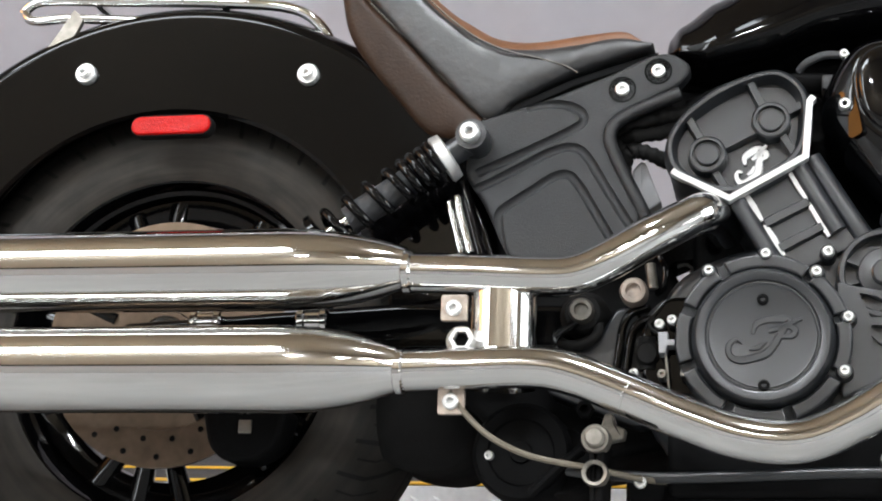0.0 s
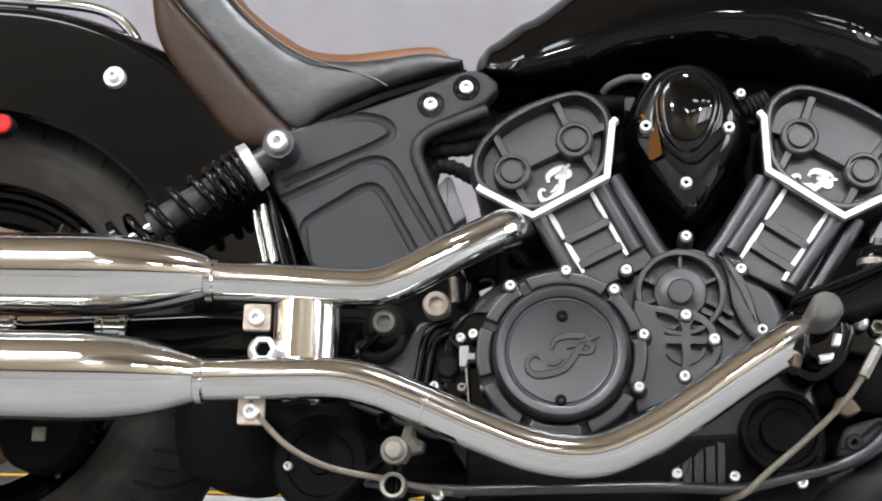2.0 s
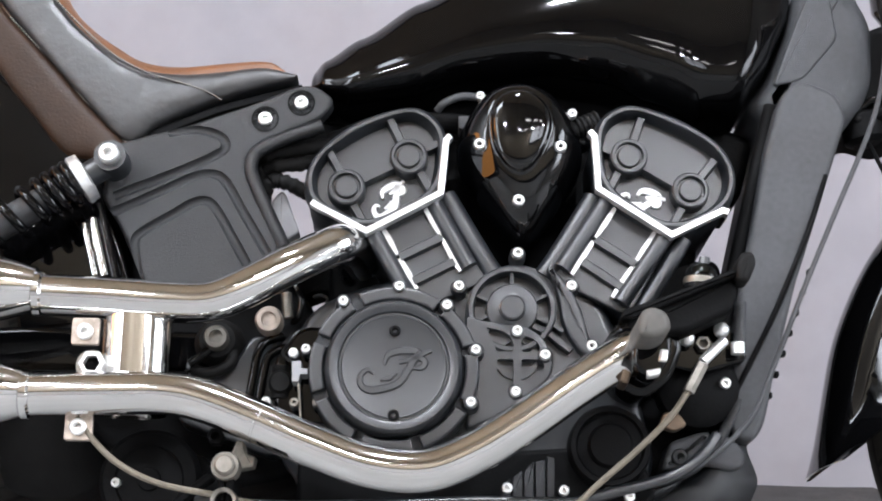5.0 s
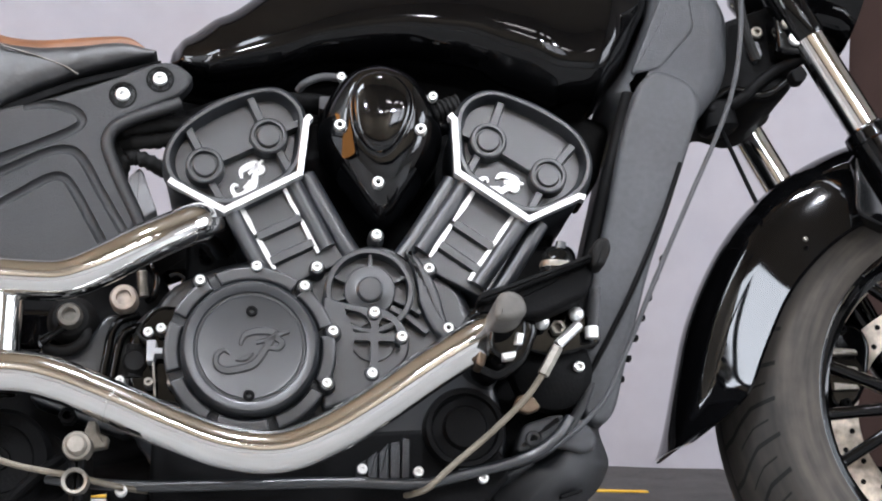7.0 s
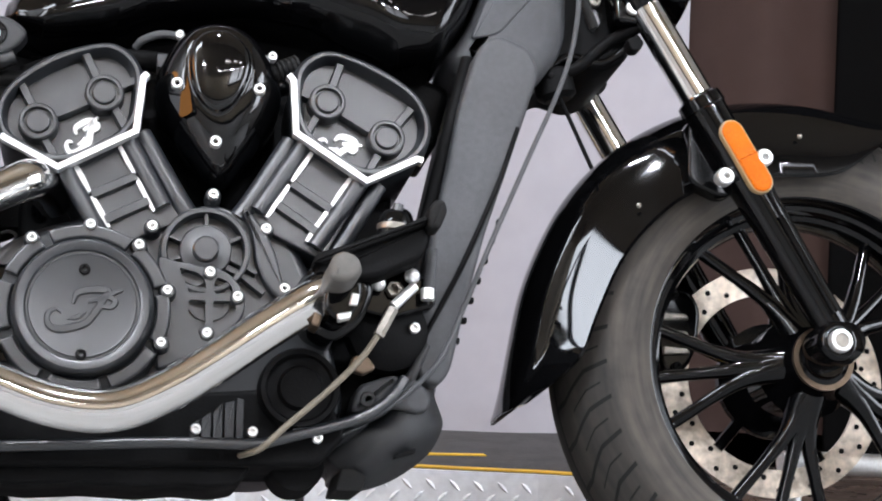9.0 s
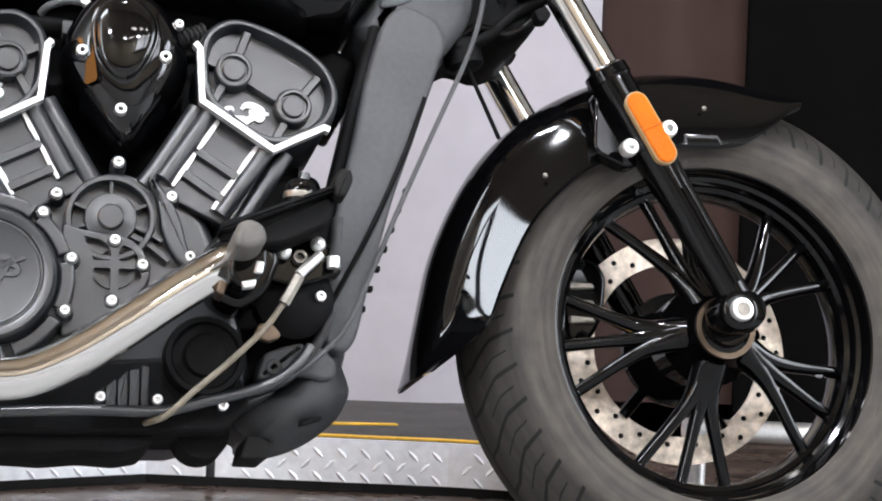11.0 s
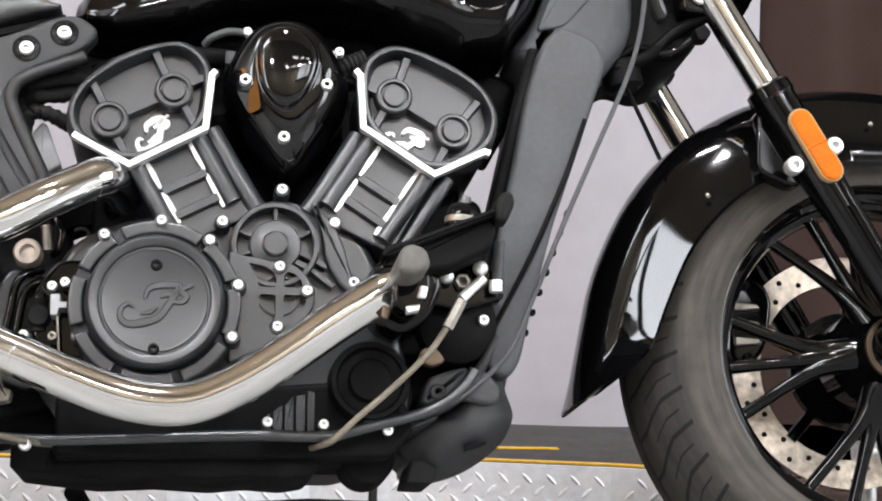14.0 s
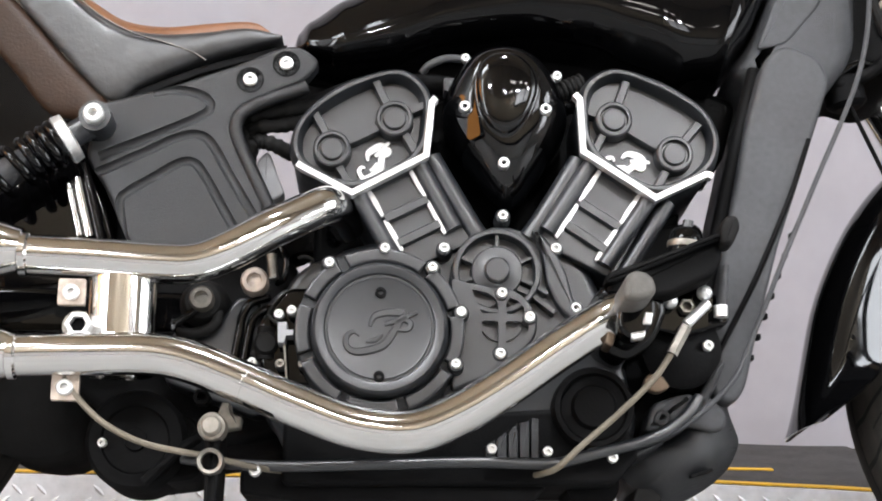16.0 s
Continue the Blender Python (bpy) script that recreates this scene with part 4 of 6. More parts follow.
part("link_box", bm, CHROME, exhaust, "chrome link chamber between the pipes", 50)
for z0, z1 in ((0.333, 0.358), (0.235, 0.258)):
    br = part("bracket", prism(rounded([(0.372, z0 - 0.003), (0.372, z1), (0.400, z1), (0.400, z0 - 0.003)], 0.003), -0.252, -0.246, 0.001), RUSTY, exhaust, "rust stained steel bracket")
    bolt(exhaust, 0.386, -0.252, z0 + 0.010, 0.0085, h=0.006)
hexnut(exhaust, 0.396, -0.245, 0.309, 0.0142, 0.62, h=0.016)
# black plug over the nut's steel floor puts in the bore's shade
part("bore_plug", turned([(0, 0.0085), (-0.004, 0.0085), (-0.004, 0.0001)], (0.396, -0.247, 0.309), (0, 1, 0), 16), DARK, exhaust)
part("washer", turned([(0, 0.0155), (-0.003, 0.0155), (-0.003, 0.0001)], (0.393, -0.243, 0.310), (0, 1, 0), 28), OLDSTEEL, exhaust)

# ---- engine ----
engine = thing("engine", "", "")
engine.parent = bike
part("crankcase", prism(rounded([(0.57, 0.24), (0.60, 0.39), (0.66, 0.42), (0.80, 0.45), (0.92, 0.42), (0.955, 0.33), (0.98, 0.22), (0.93, 0.17), (0.64, 0.17)], 0.03), -0.165, 0.15, 0.012), SATIN, engine, "satin black crankcase", 45)


def head(outline, chevron, caps, ribs, script_at, script_tilt, quad, strips, cross, name):
    """Cylinder with its rocker cover, machined edge strip, bosses, ribs and bright fin edges."""
    block = part(name, prism(rounded(quad, 0.007), -0.176, 0.06, 0.0025), SATIN, engine, "satin black cylinder with bright fin edges", 30)
    lid = part("rocker_cover", prism([(p.x, p.y) for p in rounded(outline, 0.030, 7)], -0.179, 0.05, 0.004, seg=3), SATIN, engine, "satin black rocker cover with a machined edge", 45)
    # raised rim round the top of the cover
    c = Vector((sum(p[0] for p in outline) / len(outline), sum(p[1] for p in outline) / len(outline)))
    rim = [Vector(p) for p in rounded(outline, 0.030, 7)]
    rim = [c + (p - c) * 0.945 for p in rim]
    bm = bmesh.new()
    ringpts = []
    for p in rim:
        o = (p - c).normalized()
        ringpts.append([bm.verts.new((p.x + o.x * dx, y, p.y + o.y * dx)) for dx, y in ((-0.0095, -0.1775), (-0.0068, -0.1815), (-0.0050, -0.1960), (-0.0030, -0.1988), (0.0006, -0.1990), (0.0040, -0.1950), (0.0068, -0.176))])
    ring_faces(bm, ringpts, closed_u=True, closed_v=False)
    part("raised_rim", bm, SATIN, lid, "", 50)
    path = [Vector((x, -0.1995, z)) for x, z in chevron]
    bm = bmesh.new()
    rings = []
    for i, p in enumerate(path):
        if i == 0:
            n = (path[1] - p).normalized()
        elif i == len(path) - 1:
            n = (p - path[i - 1]).normalized()
        else:
            n = ((path[i + 1] - p).normalized() + (p - path[i - 1]).normalized()).normalized()
        o = Vector((-n.z, 0, n.x))
        k = 1.0
        if 0 < i < len(path) - 1:
            k = 1 / max(0.5, n.dot((path[i + 1] - p).normalized()))
        rings.append([bm.verts.new(p + o * w * k + Vector((0, y, 0))) for w, y in ((-0.0034, 0.013), (-0.0034, 0.0004), (-0.0028, 0), (0.0028, 0), (0.0034, 0.0004), (0.0034, 0.013))])
    ring_faces(bm, rings)
    bm.faces.new(rings[0])
    bm.faces.new(rings[-1])
    part("machined_edge", bm, MACHINED, lid, "machined bright edge strip", 30)
    for x, z in caps:
        cap = lathe([(0.0001, -0.198), (0.0112, -0.198), (0.0122, -0.1972), (0.0128, -0.1935), (0.0150, -0.1935), (0.0157, -0.1985), (0.0185, -0.1985), (0.0202, -0.1965), (0.0212, -0.178)], x, z, 36)
        part("boss", cap, SATIN, lid, "", 18)
    for p, q in ribs:
        part("rib", stroke([p, q], -0.180, [0.0052, 0.0052], 0.0125, Matrix.Identity(4), 2), SATIN, lid, "", 40)
    # cast script ornament as plain swirls
    m = Matrix.Translation((script_at[0], -0.1795, script_at[1])) @ Matrix.Rotation(radians(-script_tilt), 4, "Y")
    for curl, widths in SWIRLS:
        part("ornament", stroke([(x * 0.0225, z * 0.026) for x, z in curl], 0, [w * 0.045 for w in widths], 0.0028, m), MACHINED, lid, "bright cast ornament")
    middle = sum((Vector((v[0], -0.180, v[1])) for s in strips for v in s), Vector()) / 4
    for p, q in strips:
        p, q = Vector((p[0], -0.180, p[1])), Vector((q[0], -0.180, q[1]))
        for a, b in ((0.0, 0.46), (0.52, 1.0)):
            d = (q - p).normalized()
            o = Vector((-d.z, 0, d.x))
            s, e = p.lerp(q, a), p.lerp(q, b)
            if a == 0.0:
                out = o if o.dot(p - middle) > 0 else -o
                part("fin_rail", tube([p + out * 0.0115, q + out * 0.0115], 0.0095, 16, smooth=False), SATIN, block)
            bm = bmesh.new()
            w = 0.0026
            f = [bm.verts.new(v) for v in (s + o * w, s - o * w * 0.7, s.lerp(e, 0.6) - o * w, e - o * w * 0.5, e + o * w * 0.8, s.lerp(e, 0.5) + o * w * 1.4)]
            k = [bm.verts.new(v.co + Vector((0, 0.012, 0))) for v in f]
            for v in f:
                v.co.y -= 0.002
            bm.faces.new(f)
            ring_faces(bm, [f, k])
            part("fin_edge", bm, MACHINED, block, "machined bright fin edge", 30)
    for p, q in cross:
        part("fin", stroke([p, q], -0.175, [0.0058, 0.0058], 0.0085, Matrix.Identity(4), 2), SATIN, block, "", 40)
    return block


# the ornament's strokes, in its own width
SWIRLS = [([(-0.62, -0.10), (-0.78, 0.0), (-0.97, -0.15), (-0.95, -0.42), (-0.72, -0.55), (-0.34, -0.50), (0.05, -0.34), (0.33, 0.05), (0.55, 0.37), (0.95, 0.56)], (0.03, 0.06, 0.075, 0.1, 0.1, 0.085, 0.04)),
          ([(-0.34, 0.16), (-0.22, 0.44), (0.16, 0.55), (0.58, 0.52), (0.44, 0.34), (0.06, 0.22)], (0.04, 0.085, 0.1, 0.08, 0.05)),
          ([(0.30, 0.22), (0.55, 0.36), (0.76, 0.26), (0.68, 0.10), (0.42, 0.08)], (0.045, 0.08, 0.08, 0.05)),
          ([(-0.45, -0.26), (-0.2, -0.22), (0.0, -0.06)], (0.03, 0.06, 0.03))]
LEFT = [(0.604, 0.499), (0.597, 0.532), (0.612, 0.562), (0.654, 0.596), (0.713, 0.617), (0.738, 0.606), (0.754, 0.582), (0.748, 0.514), (0.667, 0.469)]
head(LEFT, [(0.607, 0.503), (0.613, 0.499), (0.667, 0.471), (0.746, 0.515), (0.7515, 0.576), (0.756, 0.581)], [(0.711, 0.557), (0.644, 0.521)],
     [((0.688, 0.605), (0.704, 0.572)), ((0.622, 0.568), (0.638, 0.538)), ((0.661, 0.531), (0.694, 0.548)), ((0.727, 0.567), (0.750, 0.578)), ((0.650, 0.506), (0.664, 0.482)), ((0.722, 0.543), (0.735, 0.520))],
     (0.692, 0.512), 24, [(0.664, 0.476), (0.752, 0.520), (0.806, 0.428), (0.716, 0.385)], [((0.682, 0.482), (0.722, 0.412)), ((0.727, 0.507), (0.768, 0.432))],
     [((0.703, 0.447), (0.748, 0.470)), ((0.718, 0.42), (0.762, 0.443))], "rear_cylinder")
RIGHT = [(0.912, 0.586), (0.922, 0.609), (0.952, 0.624), (1.008, 0.604), (1.054, 0.575), (1.070, 0.538), (1.057, 0.500), (0.995, 0.470), (0.916, 0.522)]
head(RIGHT, [(0.908, 0.589), (0.9135, 0.583), (0.917, 0.523), (0.995, 0.472), (1.051, 0.500), (1.057, 0.498)], [(0.951, 0.561), (1.017, 0.523)],
     [((0.966, 0.607), (0.956, 0.578)), ((1.045, 0.560), (1.026, 0.536)), ((0.968, 0.551), (1.000, 0.532)), ((0.914, 0.575), (0.935, 0.567)), ((0.940, 0.545), (0.928, 0.522)), ((1.008, 0.504), (0.996, 0.482))],
     (0.966, 0.514), -27, [(0.914, 0.524), (0.998, 0.474), (0.950, 0.386), (0.860, 0.430)], [((0.980, 0.481), (0.931, 0.406)), ((0.937, 0.508), (0.888, 0.431))],
     [((0.915, 0.470), (0.957, 0.443)), ((0.900, 0.445), (0.942, 0.417))], "front_cylinder")
for pts, r in (([(0.752, -0.172, 0.52), (0.79, -0.172, 0.455), (0.806, -0.172, 0.43)], 0.011), ([(0.914, -0.172, 0.52), (0.875, -0.172, 0.455), (0.858, -0.172, 0.43)], 0.011), ([(1.012, -0.17, 0.475), (0.97, -0.17, 0.405), (0.945, -0.17, 0.37)], 0.0095)):
    part("stud_tube", tube(pts, r, 14), SATIN, engine, "", 50)

# clutch cover
CX, CZ = 0.700, 0.317
clutch = part("clutch_cover", lathe([(0.0001, -0.228), (0.050, -0.228), (0.0535, -0.229), (0.0545, -0.2275), (0.0565, -0.2275), (0.058, -0.2305), (0.0625, -0.2325), (0.0665, -0.2325), (0.0695, -0.229), (0.071, -0.221), (0.0725, -0.213), (0.0725, -0.19)], CX, CZ, 72), SATIN, engine, "satin black round clutch cover", 30)
part("flange", lathe([(0.0718, -0.19), (0.0722, -0.2095), (0.084, -0.2085), (0.0880, -0.206), (0.0896, -0.196), (0.0896, -0.15)], CX, CZ, 72), SHELL, clutch, "black plastic flange", 30)
for a0, a1 in ((57, 116), (123, 155), (162, 197), (204, 240), (247, 285), (291, 329), (336, 372), (18, 51)):
    arc = [radians(a0 + (a1 - a0) * k / 10) for k in range(11)]
    sector = [(CX + 0.0885 * math.cos(a), CZ + 0.0885 * math.sin(a)) for a in arc] + [(CX + 0.0735 * math.cos(a), CZ + 0.0735 * math.sin(a)) for a in arc[::-1]]
    part("block", prism(sector, -0.2165, -0.2, 0.003), SATIN, clutch, "", 40)
for x, z in ((0.704, 0.406), (0.755, 0.386), (0.645, 0.389), (0.786, 0.338), (0.781, 0.282)):
    x, z = CX + (x - CX) * 0.985, CZ + (z - CZ) * 0.985
    part("bolt_boss", lathe([(0.0001, -0.2165), (0.0072, -0.2165), (0.0085, -0.214), (0.0095, -0.19)], x, z, 24), SATIN, clutch)
    bolt(clutch, x, -0.2165, z, 0.0054)
for z in (0.357 - 0.003, 0.266):
    bolt(clutch, 0.7005, -0.2275, z, 0.0058, DARK, h=0.004)
m = Matrix.Translation((0.703, -0.2278, 0.3125))
for curl, widths in SWIRLS:
    part("ornament", stroke([(x * 0.038, z * 0.038) for x, z in curl], 0, [w * 0.042 for w in widths], 0.0022, m), SATIN, clutch, "satin black cast ornament")

# primary drive covers in front of the clutch
CASE = [(0.765, 0.25), (0.775, 0.40), (0.795, 0.43), (0.825, 0.445), (0.86, 0.436), (0.885, 0.405), (0.9, 0.365), (0.918, 0.335), (0.90, 0.325), (0.86, 0.29), (0.82, 0.262)]
side_case = part("gear_cover", prism([(p.x, p.y) for p in rounded(CASE, 0.012)], -0.178, -0.14, 0.004), SATIN, engine, "satin black cast gear cover with ribs", 45)
HERE = Matrix.Identity(4)
# round cover: boss, plateau, deep ring-shaped hollow and outer wall
part("round_cover", lathe([(0.0001, -0.2045), (0.0118, -0.2045), (0.0135, -0.203), (0.014, -0.1965), (0.0155, -0.1955), (0.0262, -0.195), (0.0275, -0.1935), (0.028, -0.1788), (0.0400, -0.1785), (0.0405, -0.195), (0.0415, -0.1965), (0.0455, -0.1965), (0.0472, -0.195), (0.048, -0.176)], 0.8235, 0.388, 72), SATIN, side_case, "", 35)
for a in (90, 24, -17, 158, 196, 222):
    c, s = math.cos(radians(a)), math.sin(radians(a))
    part("rib", stroke([(0.8235 + r * c, 0.388 + r * s) for r in (0.024, 0.033, 0.043)], -0.180, [0.0028, 0.0022], 0.0125, HERE, 3), SATIN, side_case)
# curved flank panel beside the round cover
FLANK = [(0.8765, 0.378), (0.884, 0.360), (0.893, 0.346), (0.905, 0.336), (0.914, 0.342), (0.905, 0.361), (0.898, 0.388), (0.889, 0.409), (0.873, 0.430), (0.861, 0.437), (0.870, 0.415), (0.8745, 0.396)]
part("flank_panel", prism([(p.x, p.y) for p in rounded(FLANK, 0.004, 3)], -0.1925, -0.165, 0.004), SATIN, side_case, "", 45)
# lower panel with four pockets round a cross, and a sunk ring in them
PANEL = [(0.776, 0.258), (0.774, 0.381), (0.793, 0.3745), (0.818, 0.3705), (0.834, 0.370), (0.848, 0.364), (0.860, 0.352), (0.867, 0.332), (0.864, 0.316), (0.853, 0.303), (0.836, 0.292), (0.81, 0.272)]
POCKETS = ([(0.796, 0.367), (0.813, 0.3635), (0.8215, 0.358), (0.825, 0.350), (0.825, 0.341), (0.807, 0.341), (0.803, 0.352)], [(0.8075, 0.333), (0.825, 0.333), (0.825, 0.306), (0.819, 0.298), (0.811, 0.290), (0.808, 0.297)],
           [(0.833, 0.352), (0.837, 0.3585), (0.846, 0.355), (0.852, 0.348), (0.853, 0.341), (0.833, 0.341)], [(0.833, 0.333), (0.853, 0.333), (0.8575, 0.326), (0.852, 0.315), (0.842, 0.309), (0.833, 0.305)])
panel = grooved(prism([(p.x, p.y) for p in rounded(PANEL, 0.008)], -0.1985, -0.165, 0.003), [prism(rounded(p, 0.003, 3), -0.21, -0.1865, 0.0) for p in POCKETS], "lower_panel", SATIN, side_case, "satin black panel with four pockets")
part("ring", lathe([(0.0175, -0.185), (0.018, -0.190), (0.0235, -0.190), (0.024, -0.185)], 0.8285, 0.336, 44), SATIN, side_case, "", 35)
for pts, w in (([(0.850, 0.380), (0.864, 0.374), (0.878, 0.366)], 0.003), ([(0.846, 0.371), (0.862, 0.363), (0.874, 0.354), (0.886, 0.345)], 0.0036)):
    part("rib", stroke(pts, -0.180, [w, w], 0.0115, HERE, 5), SATIN, side_case, "", 50)
for x, z in ((0.8285, 0.3625), (0.8578, 0.337), (0.827, 0.2975), (0.830, 0.4505), (0.767, 0.413), (0.887, 0.415), (0.908, 0.350)):
    deep = -0.2 if z < 0.37 and x < 0.86 else -0.1895
    part("bolt_boss", lathe([(0.0001, deep), (0.007, deep), (0.0085, deep + 0.0025), (0.009, -0.165)], x, z, 20), SATIN, side_case)
    bolt(side_case, x, deep, z, 0.0058)

# air intake cover
AIR = [(0.764, 0.584), (0.769, 0.606), (0.781, 0.629), (0.801, 0.650), (0.831, 0.658), (0.862, 0.652), (0.882, 0.634), (0.898, 0.608), (0.905, 0.580), (0.899, 0.553), (0.882, 0.521), (0.865, 0.495), (0.853, 0.478), (0.838, 0.4705), (0.822, 0.479), (0.801, 0.505), (0.782, 0.531), (0.770, 0.557)]
DROP = [(0.8005, 0.597), (0.803, 0.619), (0.8135, 0.633), (0.831, 0.6385), (0.848, 0.634), (0.8625, 0.619), (0.8675, 0.598), (0.8625, 0.577), (0.853, 0.558), (0.843, 0.5465), (0.832, 0.542), (0.821, 0.546), (0.8115, 0.5565), (0.804, 0.572)]


def reach_of(outline, c, n):
    """The distance from c to a closed outline in n directions."""
    pts = [p - c for p in catmull([Vector(p) for p in outline], 12, True)]
    polar = sorted((math.atan2(p.y, p.x), p.length) for p in pts)
    polar = [(polar[-1][0] - 2 * math.pi, polar[-1][1])] + polar + [(polar[0][0] + 2 * math.pi, polar[0][1])]
    out = []
    for k in range(n):
        a = -math.pi + 2 * math.pi * k / n
        for (a0, r0), (a1, r1) in zip(polar, polar[1:]):
            if a0 <= a <= a1:
                out.append((a, r0 + (r1 - r0) * (a - a0) / max(1e-9, a1 - a0)))
                break
    return out


c = Vector((0.834, 0.585))
rim_out, rim_in = reach_of(AIR, c, 96), reach_of(DROP, c, 96)
bm = bmesh.new()
rings = []
# from the back edge over the sloping flank and the hollow foot up to the dome; weight of the outer outline, scale of the inner, depth
for w_out, k_in, y in ((1, 0, -0.06), (1, 0, -0.140), (0.97, 0.03, -0.152), (0.86, 0.14, -0.166), (0.66, 0.34, -0.178), (0.4, 0.6, -0.1865), (0.16, 0.84, -0.1912), (0.06, 0.955, -0.1918),
                       (0, 1.0, -0.1924), (0, 0.975, -0.1940), (0, 0.945, -0.1956), (0, 0.905, -0.1971), (0, 0.86, -0.1982), (0, 0.80, -0.1991), (0, 0.7, -0.2000), (0, 0.5, -0.2013), (0, 0.25, -0.2022), (0, 0.03, -0.2025)):
    rings.append([bm.verts.new((c.x + math.cos(a) * (r * w_out + q * k_in), y, c.y + math.sin(a) * (r * w_out + q * k_in))) for (a, r), (_, q) in zip(rim_out, rim_in)])
ring_faces(bm, rings)
bm.faces.new(rings[0])
bm.faces.new(rings[-1])
air = part("air_intake", bm, LACQUER, engine, "gloss black drop-shaped air intake cover", 80)
# slanted seat of the rear bolt
bm = bmesh.new()
pad = [Vector((x, -0.193 + (0.800 - x) * 0.74, z)) for x, z in rounded([(0.775, 0.588), (0.797, 0.589), (0.802, 0.563), (0.805, 0.540), (0.793, 0.536), (0.781, 0.560)], 0.004)]
top = [bm.verts.new(p) for p in pad]
foot = [bm.verts.new(p + Vector((0.012, 0.014, 0))) for p in pad]
bm.faces.new(top)
ring_faces(bm, [top, foot])
part("bolt_seat", bm, GLOSS, air, "", 40)
for x, y, z in ((0.788, -0.184, 0.575), (0.877, -0.186, 0.573), (0.831, -0.184, 0.511)):
    bolt(air, x, y, z, 0.0066, h=0.008)
part("hose", turned([(0.002 * k, 0.0125 if k % 3 else 0.0105) for k in range(18)], (0.894, -0.13, 0.613), (0.9, 0.1, 0.42), 20), RUBBER, engine, "black ribbed rubber hose", 20)
bolt(engine, 0.8938, -0.145, 0.628, 0.0055)
part("elbow", ellipsoid((0.903, -0.125, 0.599), 0.012, 0.012, 0.010), GLOSS, engine, "", 60)
part("fuel_hose", tube([(0.742, -0.13, 0.636), (0.7498, -0.138, 0.642), (0.7688, -0.14, 0.6495), (0.788, -0.14, 0.6487)], 0.0045, 12), GREYSHELL, engine, "grey rubber hose", 60)
bolt(engine, 0.790, -0.142, 0.6487, 0.0050)
part("relay", box(0.766, 0.786, -0.14, -0.11, 0.611, 0.627, 0.002), GREYSHELL, engine, "charcoal plastic relay box")
part("intake_hose", tube([(0.62, -0.10, 0.605), (0.68, -0.11, 0.625), (0.76, -0.11, 0.628), (0.80, -0.10, 0.622)], 0.012, 14), DARK, engine)
for pts, r, kind in (([(0.535, -0.10, 0.575), (0.552, -0.118, 0.583), (0.575, -0.12, 0.589), (0.60, -0.118, 0.594), (0.63, -0.105, 0.60)], 0.0095, RUBBER), ([(0.535, -0.10, 0.566), (0.56, -0.12, 0.569), (0.585, -0.12, 0.572), (0.61, -0.11, 0.582)], 0.0085, RUBBER),
                     ([(0.545, -0.10, 0.525), (0.549, -0.118, 0.542), (0.556, -0.12, 0.552), (0.575, -0.12, 0.549), (0.597, -0.11, 0.540)], 0.0085, RUBBER), ([(0.54, -0.11, 0.57), (0.546, -0.12, 0.55), (0.55, -0.115, 0.525)], 0.007, RUBBER)):
    rng = random.Random(int(r * 1e5) + len(pts))
    path = catmull([Vector(p) for p in pts], 8)
    part("wire_loom", tube(path, [r * rng.uniform(0.85, 1.15) for _ in path], 12, 1), kind, engine, "black taped wire loom", 60)
part("connector", prism(rounded([(0.556, 0.532), (0.566, 0.5435), (0.5715, 0.540), (0.580, 0.516), (0.589, 0.494), (0.566, 0.478), (0.556, 0.497)], 0.004), -0.112, -0.09, 0.003), PALE, engine, "pale grey plastic connector", 45)

# lower engine: oil filter cover, cooling ribs
# the round cover takes the near-black paint to put in its deep shade
alt = part("lower_cover", lathe([(0.0001, -0.197), (0.021, -0.197), (0.023, -0.194), (0.024, -0.19), (0.034, -0.189), (0.036, -0.193), (0.041, -0.193), (0.043, -0.188), (0.044, -0.15)], 0.926, 0.244, 48), DARK, engine, "round lower cover, toned dark for deep shade", 35)
part("sump", prism(rounded([(0.60, 0.16), (0.60, 0.25), (0.66, 0.23), (0.95, 0.25), (0.98, 0.20), (0.95, 0.165)], 0.01), -0.17, -0.02, 0.006), DARK, engine)
for x0, x1, z0, z1 in ((0.8249, 0.8345, 0.210, 0.2175), (0.8367, 0.8462, 0.2165, 0.2270), (0.8485, 0.8582, 0.2270, 0.2290), (0.8603, 0.8680, 0.2330, 0.2310), (0.813, 0.8225, 0.203, 0.209)):
    part("cooling_rib", prism(rounded([(x0, 0.190), (x0, z0), (x1, z1), (x1, 0.190)], 0.0008, 2), -0.186, -0.165, 0.0005, seg=1), SHELL, engine)
for x, z in ((0.819, 0.1988), (0.8774, 0.1971), (0.9455, 0.1919)):
    bolt(engine, x, -0.186, z, 0.0056)
# switch and small fittings behind the clutch cover
part("rear_case", prism(rounded([(0.575, 0.262), (0.572, 0.335), (0.60, 0.37), (0.65, 0.37), (0.65, 0.262)], 0.01), -0.178, -0.12, 0.005), GLOSS, engine)
part("switch", prism([(0.5931, 0.3259), (0.5938, 0.3043), (0.6007, 0.3044), (0.6023, 0.312), (0.610, 0.3121), (0.6098, 0.3185), (0.6028, 0.3184), (0.6026, 0.3268)], -0.205, -0.18, 0.001), PALE, engine, "pale grey switch block")
part("switch_cable", tube([(0.610, -0.198, 0.315), (0.622, -0.195, 0.3165), (0.632, -0.18, 0.322)], 0.006, 12), RUBBER, engine, "", 60)
part("rubber_cap", lathe([(0.0001, -0.187), (0.010, -0.187), (0.0125, -0.184), (0.0135, -0.17), (0.0135, -0.15)], 0.580, 0.308, 28), RUBBER, engine, "black rubber cap", 50)
